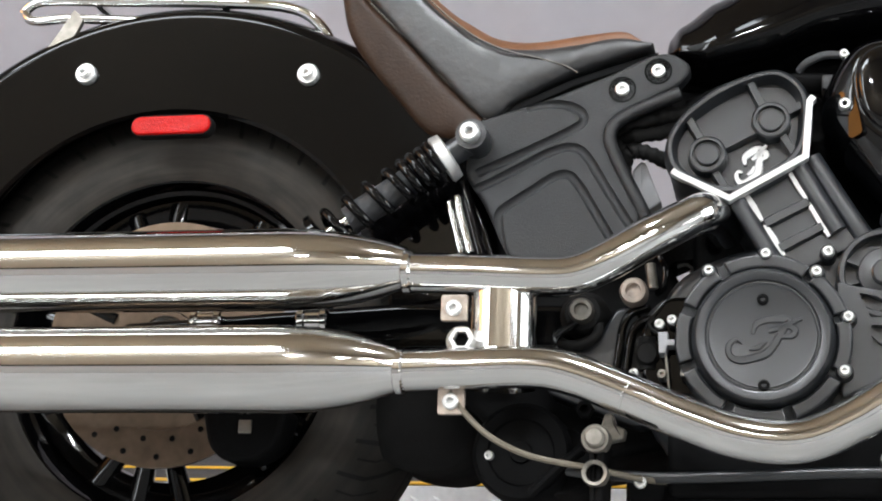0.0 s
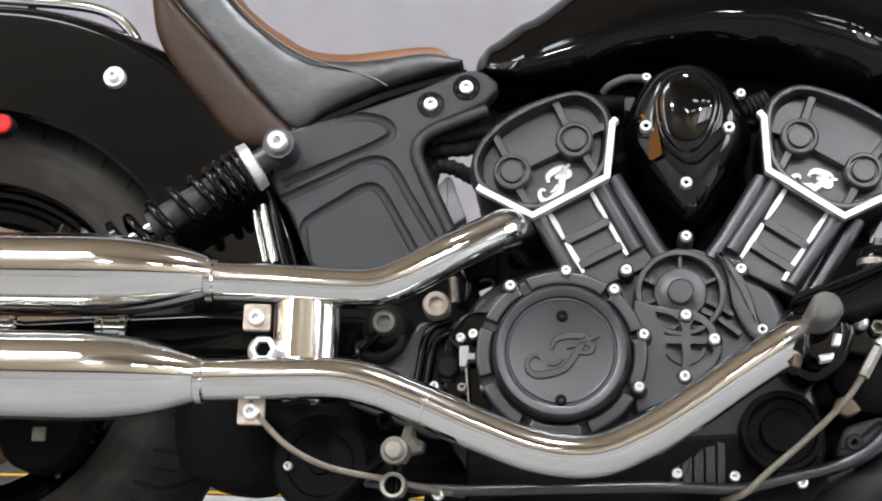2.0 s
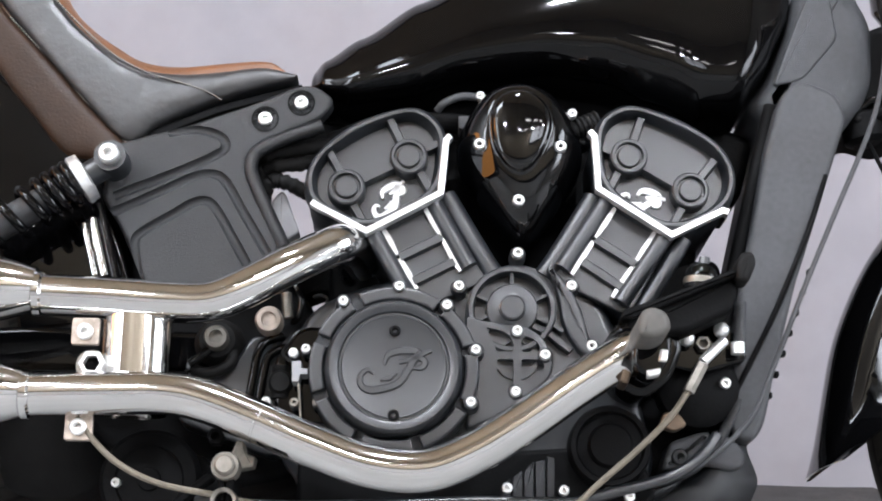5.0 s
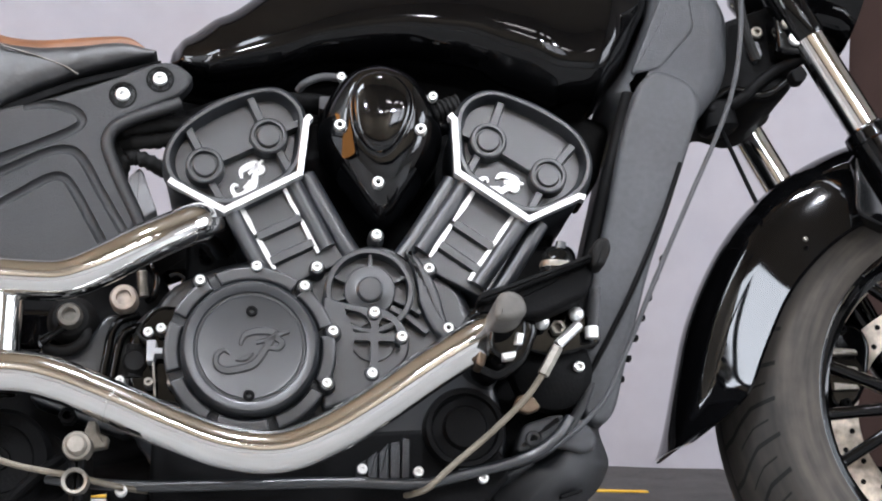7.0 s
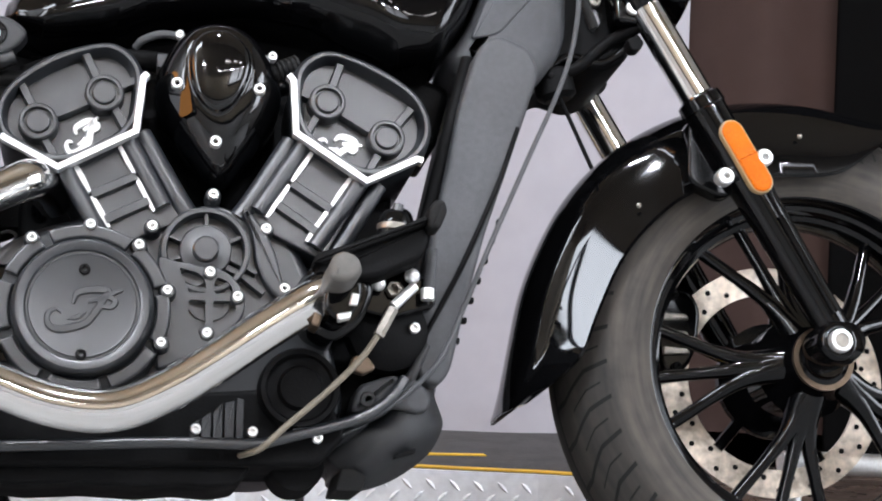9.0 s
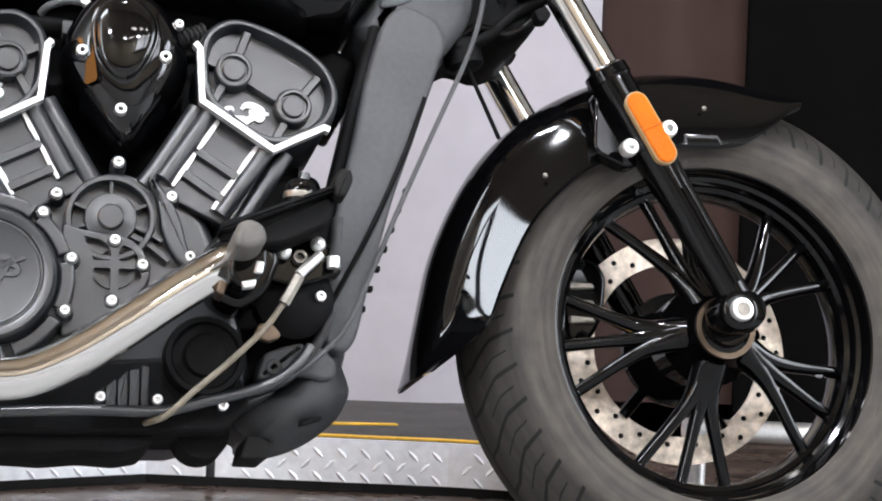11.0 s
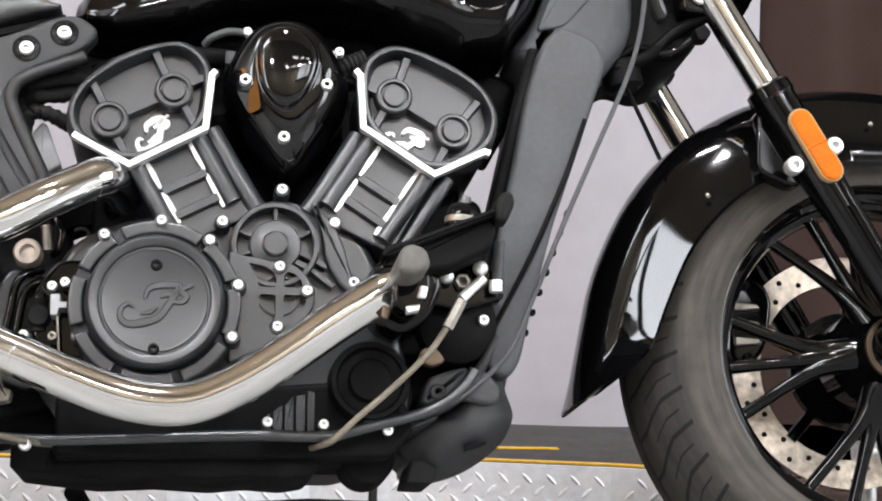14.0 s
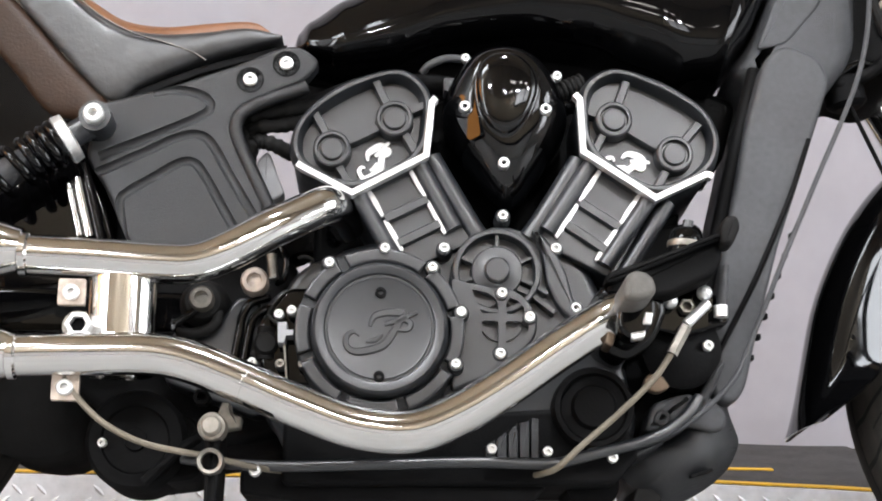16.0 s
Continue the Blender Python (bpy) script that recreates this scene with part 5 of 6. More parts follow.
part("cap_stem", tube([(0.580, -0.172, 0.292), (0.580, -0.172, 0.327)], 0.0105, 18, smooth=False), RUBBER, engine, "", 50)
part("sensor_wire", tube([(0.6005, -0.2, 0.3035), (0.6013, -0.2, 0.296), (0.6043, -0.195, 0.262)], 0.0013, 8), OLDSTEEL, engine)
part("loop_wire", tube([(0.586, -0.19, 0.346), (0.583, -0.198, 0.336), (0.588, -0.2, 0.329), (0.594, -0.2, 0.326)], 0.0018, 8), RUBBER, engine)
for x, z, kind in ((0.5937, 0.3362, None), (0.6069, 0.3405, None), (0.6175, 0.3403, OLDSTEEL)):
    bolt(engine, x, -0.196, z, 0.0052, kind)
    part("stud", tube([(x, -0.195, z), (x, -0.17, z)], 0.006, 10, smooth=False), SATIN, engine)
for x, z, kind in ((0.5966, 0.2832, OLDSTEEL), (0.6202, 0.284, OLDSTEEL), (0.5674, 0.2841, None)):
    bolt(engine, x, -0.196, z, 0.0050, kind)
    part("stud", tube([(x, -0.195, z), (x, -0.16, z)], 0.0055, 10, smooth=False), SATIN, engine)

# ---- tank, frame and front end ----


def tank_section(x):
    """Bottom and top height and half width of the tank at x."""
    def run(pairs):
        for (xa, va), (xb, vb) in zip(pairs, pairs[1:]):
            if xa <= x <= xb:
                t = (x - xa) / (xb - xa)
                t = t * t * (3 - 2 * t) * 0.5 + t * 0.5
                return va + (vb - va) * t
        return pairs[-1][1]
    low = run([(0.588, 0.685), (0.593, 0.672), (0.60, 0.662), (0.64, 0.650), (0.70, 0.658), (0.78, 0.680), (0.86, 0.688), (0.93, 0.680), (1.0, 0.656), (1.04, 0.638), (1.085, 0.642), (1.12, 0.69), (1.15, 0.75), (1.175, 0.83)])
    high = run([(0.588, 0.697), (0.593, 0.71), (0.605, 0.722), (0.65, 0.752), (0.72, 0.80), (0.82, 0.86), (0.95, 0.90), (1.08, 0.90), (1.14, 0.88), (1.175, 0.85)])
    half = run([(0.588, 0.055), (0.596, 0.095), (0.61, 0.118), (0.65, 0.132), (0.75, 0.141), (0.9, 0.148), (1.02, 0.15), (1.1, 0.135), (1.15, 0.10), (1.175, 0.05)])
    return low, high, half


bm = bmesh.new()
rings = []
for i in range(91):
    x = 0.588 + (1.175 - 0.588) * (i / 90) ** 1.5
    lo, hi, w = tank_section(x)
    ring = []
    for k in range(72):
        a = 2 * math.pi * k / 72
        c, s = math.cos(a), math.sin(a)
        px = math.copysign(abs(c) ** 0.4, c)
        pz = math.copysign(abs(s) ** 0.6, s)
        belt = lo + (hi - lo) * 0.2
        tuck = 1.0 - 0.10 * max(0, -pz) ** 1.2 - 0.26 * max(0, pz) ** 1.2
        ring.append(bm.verts.new((x, px * w * tuck, belt + pz * ((hi - belt) if pz > 0 else (belt - lo)))))
    rings.append(ring)
ring_faces(bm, rings)
bm.faces.new(rings[0])
bm.faces.new(rings[-1])
tank = part("fuel_tank", bm, GLOSS, bike, "gloss black drop-shaped fuel tank", 60)

neck = part("neck_cover", prism(rounded([(1.10, 0.66), (1.13, 0.70), (1.155, 0.76), (1.175, 0.83), (1.235, 0.82), (1.258, 0.77), (1.255, 0.698), (1.241, 0.665), (1.212, 0.632), (1.15, 0.62)], 0.015), -0.101, 0.101, 0.028, seg=6), GREYSHELL, bike, "charcoal plastic steering neck cover", 45)
part("flap", prism(rounded([(1.132, 0.683), (1.157, 0.748), (1.178, 0.80), (1.205, 0.80), (1.212, 0.745), (1.168, 0.692)], 0.01), -0.103, -0.09, 0.003), GREYSHELL, neck, "", 45)

radiator = thing("radiator", "", "")
radiator.parent = bike
SHROUD = [(1.128, 0.650), (1.150, 0.668), (1.190, 0.652), (1.201, 0.624), (1.164, 0.515), (1.134, 0.429), (1.106, 0.327), (1.093, 0.272), (1.080, 0.254), (1.060, 0.258), (1.050, 0.285), (1.060, 0.34), (1.072, 0.42), (1.108, 0.585)]
for s in (-1, 1):
    part("shroud", prism(rounded([(x + (0.03 if s > 0 and x < 1.11 else 0), z) for x, z in SHROUD], 0.014), 0.165 * s, 0.115 * s, 0.007, seg=4), GREYSHELL, radiator, "charcoal plastic radiator shroud", 45)
part("core", prism([(1.135, 0.64), (1.17, 0.64), (1.085, 0.28), (1.05, 0.28)], -0.13, 0.13, 0.002), DARK, radiator, "black radiator core")
part("frame_tube", tube([(1.125, -0.12, 0.65), (1.092, -0.14, 0.53), (1.066, -0.15, 0.43), (1.045, -0.15, 0.34), (1.03, -0.15, 0.29)], 0.0085, 16), DARK, radiator)
for k in range(7):
    t = k / 6
    part("clip", box(1.0985 + 0.050 * t, 1.1035 + 0.050 * t, -0.162, -0.15, 0.303 + 0.138 * t, 0.309 + 0.138 * t, 0.001), DARK, radiator)
# dark bar laid on the shroud for the shade in its groove
part("groove_line", tube([(1.1727, -0.163, 0.5543), (1.1546, -0.166, 0.5011), (1.1358, -0.166, 0.4553), (1.1067, -0.166, 0.3909), (1.0771, -0.166, 0.334), (1.0562, -0.163, 0.2944)], 0.0030, 8), DARK, radiator)

CHIN = [(0.9526, 0.1896), (0.960, 0.172), (0.974, 0.163), (0.973, 0.150), (0.9954, 0.1404), (1.0258, 0.1498), (1.0504, 0.1635), (1.0753, 0.1854), (1.088, 0.2134), (1.083, 0.2289), (1.077, 0.2443), (1.0745, 0.262), (1.064, 0.270), (1.046, 0.264), (1.030, 0.2520), (0.9889, 0.2147), (0.9646, 0.205)]
outline = [(p.x + 0.004, p.y + 0.004) for p in rounded(CHIN, 0.012, 4)]
bm = pillow(outline, -0.128, -0.168, -0.105, 2.2, 10, (1.032, 0.205))
prism([(1.032 + (x - 1.032) * 0.8, 0.218 + (z - 0.218) * 0.72) for x, z in outline], -0.108, 0.10, 0.01, bm=bm)
chin = part("chin_fairing", bm, SHELL, bike, "black plastic chin fairing with a raised boss", 55)
# same plastic as the fairing, coloured lighter for the light on its bosses
part("boss_panel", prism(rounded([(0.982, 0.222), (0.990, 0.252), (1.022, 0.263), (1.036, 0.264), (1.029, 0.247), (1.017, 0.234), (1.002, 0.2245)], 0.007), -0.1725, -0.12, 0.006, seg=4), GREYSHELL, chin, "", 50)
part("boss_panel", prism(rounded([(1.0225, 0.2295), (1.0335, 0.247), (1.046, 0.2635), (1.0575, 0.257), (1.0705, 0.2415), (1.0675, 0.2265), (1.0545, 0.2225)], 0.007), -0.1735, -0.12, 0.006, seg=4), GREYSHELL, chin, "", 50)
part("wing", pillow([(p.x, p.y) for p in catmull([Vector(p) for p in ((0.953, 0.192), (0.960, 0.204), (0.985, 0.2125), (1.008, 0.215), (0.998, 0.203), (0.978, 0.192), (0.960, 0.186))], 4, True)], -0.15, -0.170, -0.12, 2.0, 6), SHELL, chin, "", 55)
part("lip", tube([(1.066, -0.163, 0.300), (1.052, -0.168, 0.270), (1.036, -0.171, 0.246), (1.016, -0.171, 0.226), (0.994, -0.168, 0.215), (0.965, -0.163, 0.207), (0.94, -0.152, 0.203)], [0.005, 0.006, 0.0065, 0.006, 0.0055, 0.004], 12), SHELL, chin, "", 60)
bolt(chin, 1.0005, -0.172, 0.236, 0.0088, SHELL)
part("slot", prism(capsule(1.032, 0.1765, 1.052, 0.183, 0.0016), -0.169, -0.14, 0.0003), DARK, chin)
# solid block whose black stands in for the shade inside the scoop
part("scoop_inside", prism(rounded([(0.976, 0.166), (0.969, 0.1415), (0.998, 0.1405), (1.003, 0.157), (0.990, 0.1655)], 0.004), -0.150, -0.06, 0.002), RUBBER, chin, "solid black block for the scoop's dark inside", 45)

fork = thing("front_fork", "", "")
fork.parent = bike
rake = Vector((0.485, 0, -0.875)).normalized()
for s in (-1, 1):
    y = 0.108 * s
    a = Vector((1.412 - (0.034 if s > 0 else 0), y, 0.622 - (0.012 if s > 0 else 0)))
    part("fork_tube", tube([a - rake * 0.26, a + rake * 0.02], 0.0205, 28, smooth=False), CHROME, fork, "chrome upper fork tube")
    slider = part("fork_slider", turned([(-0.004, 0.022), (0.0, 0.0275), (0.014, 0.0285), (0.016, 0.0265), (0.10, 0.0265), (0.16, 0.0235), (0.29, 0.021), (0.318, 0.0205), (0.325, 0.012)], a, rake, 28), GLOSS, fork, "gloss black fork slider", 40)
    foot = a + rake * 0.335
    part("axle_lug", turned([(-0.028, 0.012), (-0.026, 0.022), (-0.01, 0.026), (0.02, 0.026), (0.024, 0.022)], (foot.x - 0.004, y - 0.004, foot.z - 0.004), (0, 1, 0), 28), GLOSS, fork, "gloss black axle lug")
    part("rib", tube([a + rake * 0.17 + Vector((0.003, -0.024 * 1, 0)), a + rake * 0.30 + Vector((0.003, -0.021, 0))], 0.0045, 10, smooth=False), GLOSS, fork)
part("axle_nut", turned([(0.004, 0.0142), (-0.008, 0.0142), (-0.011, 0.0128), (-0.0115, 0.0088), (-0.008, 0.0082), (-0.008, 0.0001)], (1.5595, -0.135, 0.3235), (0, 1, 0), 28), STEEL, fork, "bright axle nut", 30)
part("axle_boss", turned([(-0.003, 0.0150), (-0.0055, 0.0165), (-0.0055, 0.0195), (-0.003, 0.0225), (0.004, 0.0248), (0.045, 0.0255)], (1.5595, -0.135, 0.3235), (0, 1, 0), 32), GLOSS, fork, "gloss black axle boss", 50)
part("axle_core", turned([(0.002, 0.0083), (-0.010, 0.0083), (-0.010, 0.0001)], (1.5595, -0.135, 0.3235), (0, 1, 0), 24), OLDSTEEL, fork, "dull axle end")
part("fender_mount", prism(rounded([(1.395, 0.52), (1.40, 0.60), (1.46, 0.60), (1.49, 0.53), (1.44, 0.50)], 0.012), -0.105, -0.08, 0.004), GLOSS, fork)
bolt(fork, 1.430, -0.130, 0.5175, 0.0105, h=0.012)
bolt(fork, 1.481, -0.128, 0.544, 0.0105, h=0.012)
d = Vector((0.485, -0.875)) * 0.034
part("side_reflector", prism(capsule(1.458 - d.x, 0.5435 - d.y, 1.458 + d.x, 0.5435 + d.y, 0.0135), -0.1405, -0.128, 0.003), AMBER, fork, "amber side reflector")
part("reflector_frame", prism(capsule(1.458 - d.x, 0.5435 - d.y, 1.458 + d.x, 0.5435 + d.y, 0.0152), -0.1385, -0.126, 0.002), SEAM, fork, "pale rim")
part("reflector_joint", tube([(1.446, -0.1405, 0.538), (1.470, -0.1405, 0.549)], 0.0011, 8, smooth=False), AMBER, fork)
low = Vector((1.300, 0, 0.765))
part("lower_clamp", prism(rounded([(1.232, 0.660), (1.236, 0.70), (1.255, 0.77), (1.33, 0.80), (1.36, 0.785), (1.352, 0.735), (1.344, 0.705), (1.337, 0.684), (1.316, 0.670), (1.296, 0.665), (1.262, 0.676), (1.246, 0.668)], 0.01), -0.074, 0.10, 0.01), DARK, fork, "black lower fork clamp", 45)
part("clamp_block", prism(rounded([(1.312, 0.716), (1.308, 0.77), (1.345, 0.79), (1.362, 0.748), (1.346, 0.712)], 0.008), -0.112, -0.06, 0.006), GLOSS, fork, "gloss black clamp block", 45)
part("steering_stop", tube([(1.235, -0.06, 0.655), (1.27, -0.08, 0.665), (1.31, -0.08, 0.70), (1.345, -0.10, 0.715)], 0.0075, 12), DARK, fork)
part("thin_rod", tube([(1.238, -0.07, 0.655), (1.287, -0.07, 0.54)], 0.0028, 8, smooth=False), DARK, fork)
part("rod_knob", ellipsoid((1.238, -0.075, 0.652), 0.009, 0.009, 0.008), DARK, fork)
for x, z, r, kind in ((1.323, 0.752, 0.0085, OLDSTEEL), (1.333, 0.733, 0.0095, STEEL), (1.295, 0.7535, 0.0075, OLDSTEEL)):
    bolt(fork, x, -0.113 if x > 1.31 else -0.076, z, r, kind)
part("clamp_lip", tube([(1.240, -0.074, 0.668), (1.262, -0.078, 0.680), (1.297, -0.08, 0.672), (1.322, -0.085, 0.684), (1.343, -0.098, 0.704)], 0.0045, 10, 5), GLOSS, fork, "", 60)
part("lug", prism(rounded([(1.327, 0.676), (1.322, 0.69), (1.336, 0.697), (1.344, 0.688), (1.338, 0.677)], 0.004), -0.118, -0.1, 0.002), DARK, fork)
part("tab", prism(rounded([(1.281, 0.735), (1.294, 0.742), (1.300, 0.724), (1.292, 0.712)], 0.004), -0.084, -0.07, 0.001), SATIN, fork, "satin black tab")
part("cup", turned([(-0.03, 0.03), (-0.026, 0.033), (0.004, 0.033), (0.008, 0.027)], (1.331, 0.104, 0.700), rake, 28), DARK, fork)
part("cup", turned([(-0.02, 0.02), (-0.016, 0.024), (0.012, 0.024), (0.018, 0.016)], (1.246, -0.06, 0.645), (0.2, 0, -1), 28), DARK, fork)
part("headlamp", turned([(-0.09, 0.02), (-0.075, 0.055), (-0.04, 0.082), (0.0, 0.092), (0.05, 0.095), (0.055, 0.098), (0.068, 0.098), (0.07, 0.09)], (1.375, 0, 0.865), (0.97, 0, -0.2), 40), GLOSS, fork, "gloss black headlamp shell", 45)
top_collar = Vector((1.412, -0.108, 0.622)) - rake * 0.129
part("fork_collar", turned([(-0.075, 0.021), (-0.07, 0.0225), (-0.004, 0.0225), (0.0, 0.021)], top_collar, rake, 28), GLOSS, fork, "gloss black fork collar")
part("clutch_cable", tube([(1.248, -0.155, 0.83), (1.253, -0.16, 0.76), (1.245, -0.165, 0.68), (1.225, -0.168, 0.61), (1.18, -0.172, 0.51), (1.135, -0.178, 0.41), (1.105, -0.182, 0.34), (1.07, -0.186, 0.27), (1.0, -0.186, 0.215), (0.92, -0.19, 0.198)], 0.0029, 10), GREYSHELL, fork, "grey cable sheath")
part("brake_hose", tube([(1.258, -0.12, 0.82), (1.265, -0.125, 0.745), (1.28, -0.12, 0.70)], 0.006, 10), RUBBER, fork)
caliper_front = part("brake_caliper", prism(rounded([(1.404, 0.325), (1.400, 0.400), (1.418, 0.428), (1.450, 0.424), (1.462, 0.400), (1.455, 0.350), (1.440, 0.322), (1.415, 0.312)], 0.010), 0.052, 0.125, 0.006), GLOSS, fork, "gloss black brake caliper with pale fins")
for z in (0.338, 0.360, 0.382):
    part("fin", prism(rounded([(1.408, z), (1.408, z + 0.011), (1.440, z + 0.009), (1.443, z + 0.002)], 0.003), 0.046, 0.056, 0.002), OLDSTEEL, caliper_front, "dull grey caliper fin")
for x, z in ((1.425, 0.416), (1.425, 0.324)):
    bolt(caliper_front, x, 0.051, z, 0.006, DARK)

# ---- frame, foot controls and underside ----
frame_unit = thing("frame", "", "")
frame_unit.parent = bike
part("rear_frame", prism(rounded([(0.33, 0.30), (0.40, 0.42), (0.40, 0.56), (0.52, 0.60), (0.535, 0.57), (0.53, 0.52), (0.56, 0.45), (0.60, 0.42), (0.63, 0.36), (0.60, 0.22), (0.50, 0.20), (0.40, 0.24)], 0.02), -0.11, 0.11, 0.01), DARK, frame_unit, "dull black rear frame", 45)
part("top_frame", prism(rounded([(0.60, 0.60), (0.58, 0.66), (0.68, 0.67), (0.90, 0.70), (1.04, 0.67), (1.12, 0.64), (1.10, 0.56), (1.03, 0.62), (0.90, 0.62), (0.74, 0.62)], 0.015), -0.045, 0.085, 0.01), DARK, frame_unit, "dull black upper frame", 45)
part("engine_back", prism(rounded([(0.62, 0.30), (0.62, 0.60), (0.76, 0.63), (0.9, 0.62), (1.05, 0.60), (1.045, 0.48), (0.99, 0.24)], 0.02), -0.06, 0.10, 0.01), DARK, frame_unit)
part("front_mass", prism(rounded([(0.90, 0.20), (0.93, 0.45), (1.06, 0.47), (1.075, 0.26), (1.04, 0.19)], 0.02), -0.12, 0.0, 0.006), DARK, frame_unit)
part("fork_plate", prism(rounded([(0.47, 0.27), (0.475, 0.325), (0.511, 0.3225), (0.5242, 0.3318), (0.536, 0.352), (0.5461, 0.3663), (0.57, 0.362), (0.58, 0.31), (0.61, 0.255), (0.57, 0.235)], 0.008), -0.15, -0.11, 0.004), SATIN, frame_unit, "satin black pivot plate", 45)
for pts in ([(0.543, -0.163, 0.278), (0.5457, -0.166, 0.293), (0.5498, -0.166, 0.3201), (0.5529, -0.166, 0.3409), (0.5613, -0.164, 0.3553), (0.579, -0.155, 0.3634)],
            [(0.554, -0.163, 0.276), (0.5564, -0.166, 0.2919), (0.56, -0.166, 0.3202), (0.5645, -0.166, 0.3384), (0.5769, -0.164, 0.3477), (0.5896, -0.155, 0.3505)]):
    part("frame_rib", tube(pts, 0.0048, 14), GLOSS, frame_unit, "gloss black frame rib", 60)
part("case_plate", prism(rounded([(0.57, 0.35), (0.583, 0.3664), (0.5944, 0.3759), (0.62, 0.381), (0.64, 0.37), (0.63, 0.33), (0.583, 0.335)], 0.005), -0.145, -0.10, 0.004), SATIN, frame_unit, "", 45)
part("pivot_case", lathe([(0.0001, -0.165), (0.019, -0.165), (0.023, -0.16), (0.024, -0.15), (0.027, -0.145), (0.028, -0.1)], 0.509, 0.357, 36), RUBBER, frame_unit, "black rubber pivot boot")
part("pivot_hose", tube([(0.5235, -0.155, 0.352), (0.5252, -0.16, 0.3349), (0.5128, -0.162, 0.3243), (0.4975, -0.16, 0.3215), (0.484, -0.155, 0.3256)], 0.0062, 14), RUBBER, frame_unit, "black rubber hose", 60)
part("pivot_link", tube([(0.48, -0.163, 0.330), (0.5015, -0.166, 0.3455), (0.5088, -0.166, 0.3557)], 0.0045, 12), GLOSS, frame_unit, "", 60)
# fittings over the pivot, with an opening through to the backdrop
part("engine_mount", prism(rounded([(0.545, 0.40), (0.5785, 0.401), (0.6006, 0.4125), (0.6006, 0.4385), (0.6219, 0.4397), (0.66, 0.443), (0.66, 0.49), (0.60, 0.50), (0.56, 0.47)], 0.003), -0.05, -0.036, 0.003), DARK, frame_unit, "dull black engine mount", 45)
part("bellows", turned([(0.0006 * k, 0.0048 if k % 4 < 2 else 0.0062) for k in range(48)], (0.5779, -0.13, 0.4185), (0.12, 0, -1), 20), OLDSTEEL, frame_unit, "tarnished steel bellows", 20)
part("breather_pipe", tube([(0.583, -0.10, 0.435), (0.5868, -0.13, 0.4281), (0.5952, -0.132, 0.4119), (0.5931, -0.13, 0.393), (0.5854, -0.12, 0.3879)], 0.004, 12), GLOSS, frame_unit, "", 60)
part("grommet", lathe([(0.004, -0.11), (0.0075, -0.112), (0.009, -0.105), (0.009, -0.08), (0.004, -0.08)], 0.645, 0.449, 24, closed=True), GLOSS, frame_unit, "", 50)
part("clip_wire", tube([(0.6083, -0.128, 0.4148), (0.616, -0.13, 0.4165), (0.6235, -0.13, 0.4125), (0.6225, -0.128, 0.403), (0.6311, -0.12, 0.396)], 0.0022, 10), RUBBER, frame_unit)
# brown light on the larger bolt is put into its rust-toned steel
for x, z, r, kind in ((0.5645, 0.377, 0.0150, RUSTY), (0.509, 0.357, 0.0135, OLDSTEEL)):
    part("pivot_bolt", turned([(0.01, r), (-0.006, r), (-0.010, r * 0.86), (-0.010, r * 0.55), (-0.006, r * 0.5), (-0.006, 0.0001)], (x, -0.170, z), (0, 1, 0), 28), kind, frame_unit, "steel pivot bolt")
part("swing_arm", prism(rounded([(-0.03, 0.31), (-0.03, 0.355), (0.30, 0.375), (0.52, 0.37), (0.53, 0.32), (0.30, 0.325)], 0.012), -0.145, -0.105, 0.008), GLOSS, frame_unit, "gloss black swing arm", 45)
part("swing_arm", prism(rounded([(-0.03, 0.31), (-0.03, 0.355), (0.30, 0.375), (0.52, 0.37), (0.53, 0.32), (0.30, 0.325)], 0.012), 0.145, 0.105, 0.008), GLOSS, frame_unit, "gloss black swing arm", 45)
for (x0, z0), (x1, z1), r in (((0.352, 0.491), (0.3685, 0.4317), 0.0036), ((0.361, 0.497), (0.3795, 0.4315), 0.0058)):
    part("chrome_tube", tube([(x0, -0.142, z0), (x1, -0.142, z1)], r, 14, smooth=False), CHROME, frame_unit, "chrome tube")
part("frame_edge", tube([(0.366, -0.138, 0.515), (0.378, -0.138, 0.475), (0.392, -0.138, 0.425)], 0.0065, 12), GLOSS, frame_unit, "gloss black frame edge")
GUARD = [(0.262, 0.215), (0.25, 0.30), (0.29, 0.42), (0.35, 0.49), (0.385, 0.47), (0.40, 0.38), (0.385, 0.25), (0.345, 0.200)]
part("inner_guard", pillow([(p.x, p.y) for p in catmull([Vector(p) for p in GUARD], 4, True)], -0.055, -0.115, 0.1, 2.0, 8), RUBBER, frame_unit, "black rubber inner guard", 60)
part("side_box", lathe([(0.0042, -0.172), (0.0042, -0.188), (0.011, -0.188), (0.012, -0.184), (0.034, -0.184), (0.036, -0.187), (0.048, -0.186), (0.053, -0.179), (0.054, -0.10)], 0.449, 0.203, 44), DARK, frame_unit, "black plastic round box", 45)
part("box_bore", turned([(0, 0.0043), (-0.001, 0.0043), (-0.001, 0.0001)], (0.449, -0.174, 0.203), (0, 1, 0), 16), DARK, frame_unit)
part("side_box", prism(rounded([(0.46, 0.158), (0.44, 0.21), (0.50, 0.235), (0.53, 0.20), (0.512, 0.165)], 0.012), -0.17, -0.06, 0.005), DARK, frame_unit, "", 45)
part("link_arm", tube([(0.462, -0.195, 0.158), (0.49, -0.198, 0.185), (0.515, -0.198, 0.205)], 0.006, 10), DARK, frame_unit)
bolt(frame_unit, 0.4155, -0.186, 0.199, 0.005)
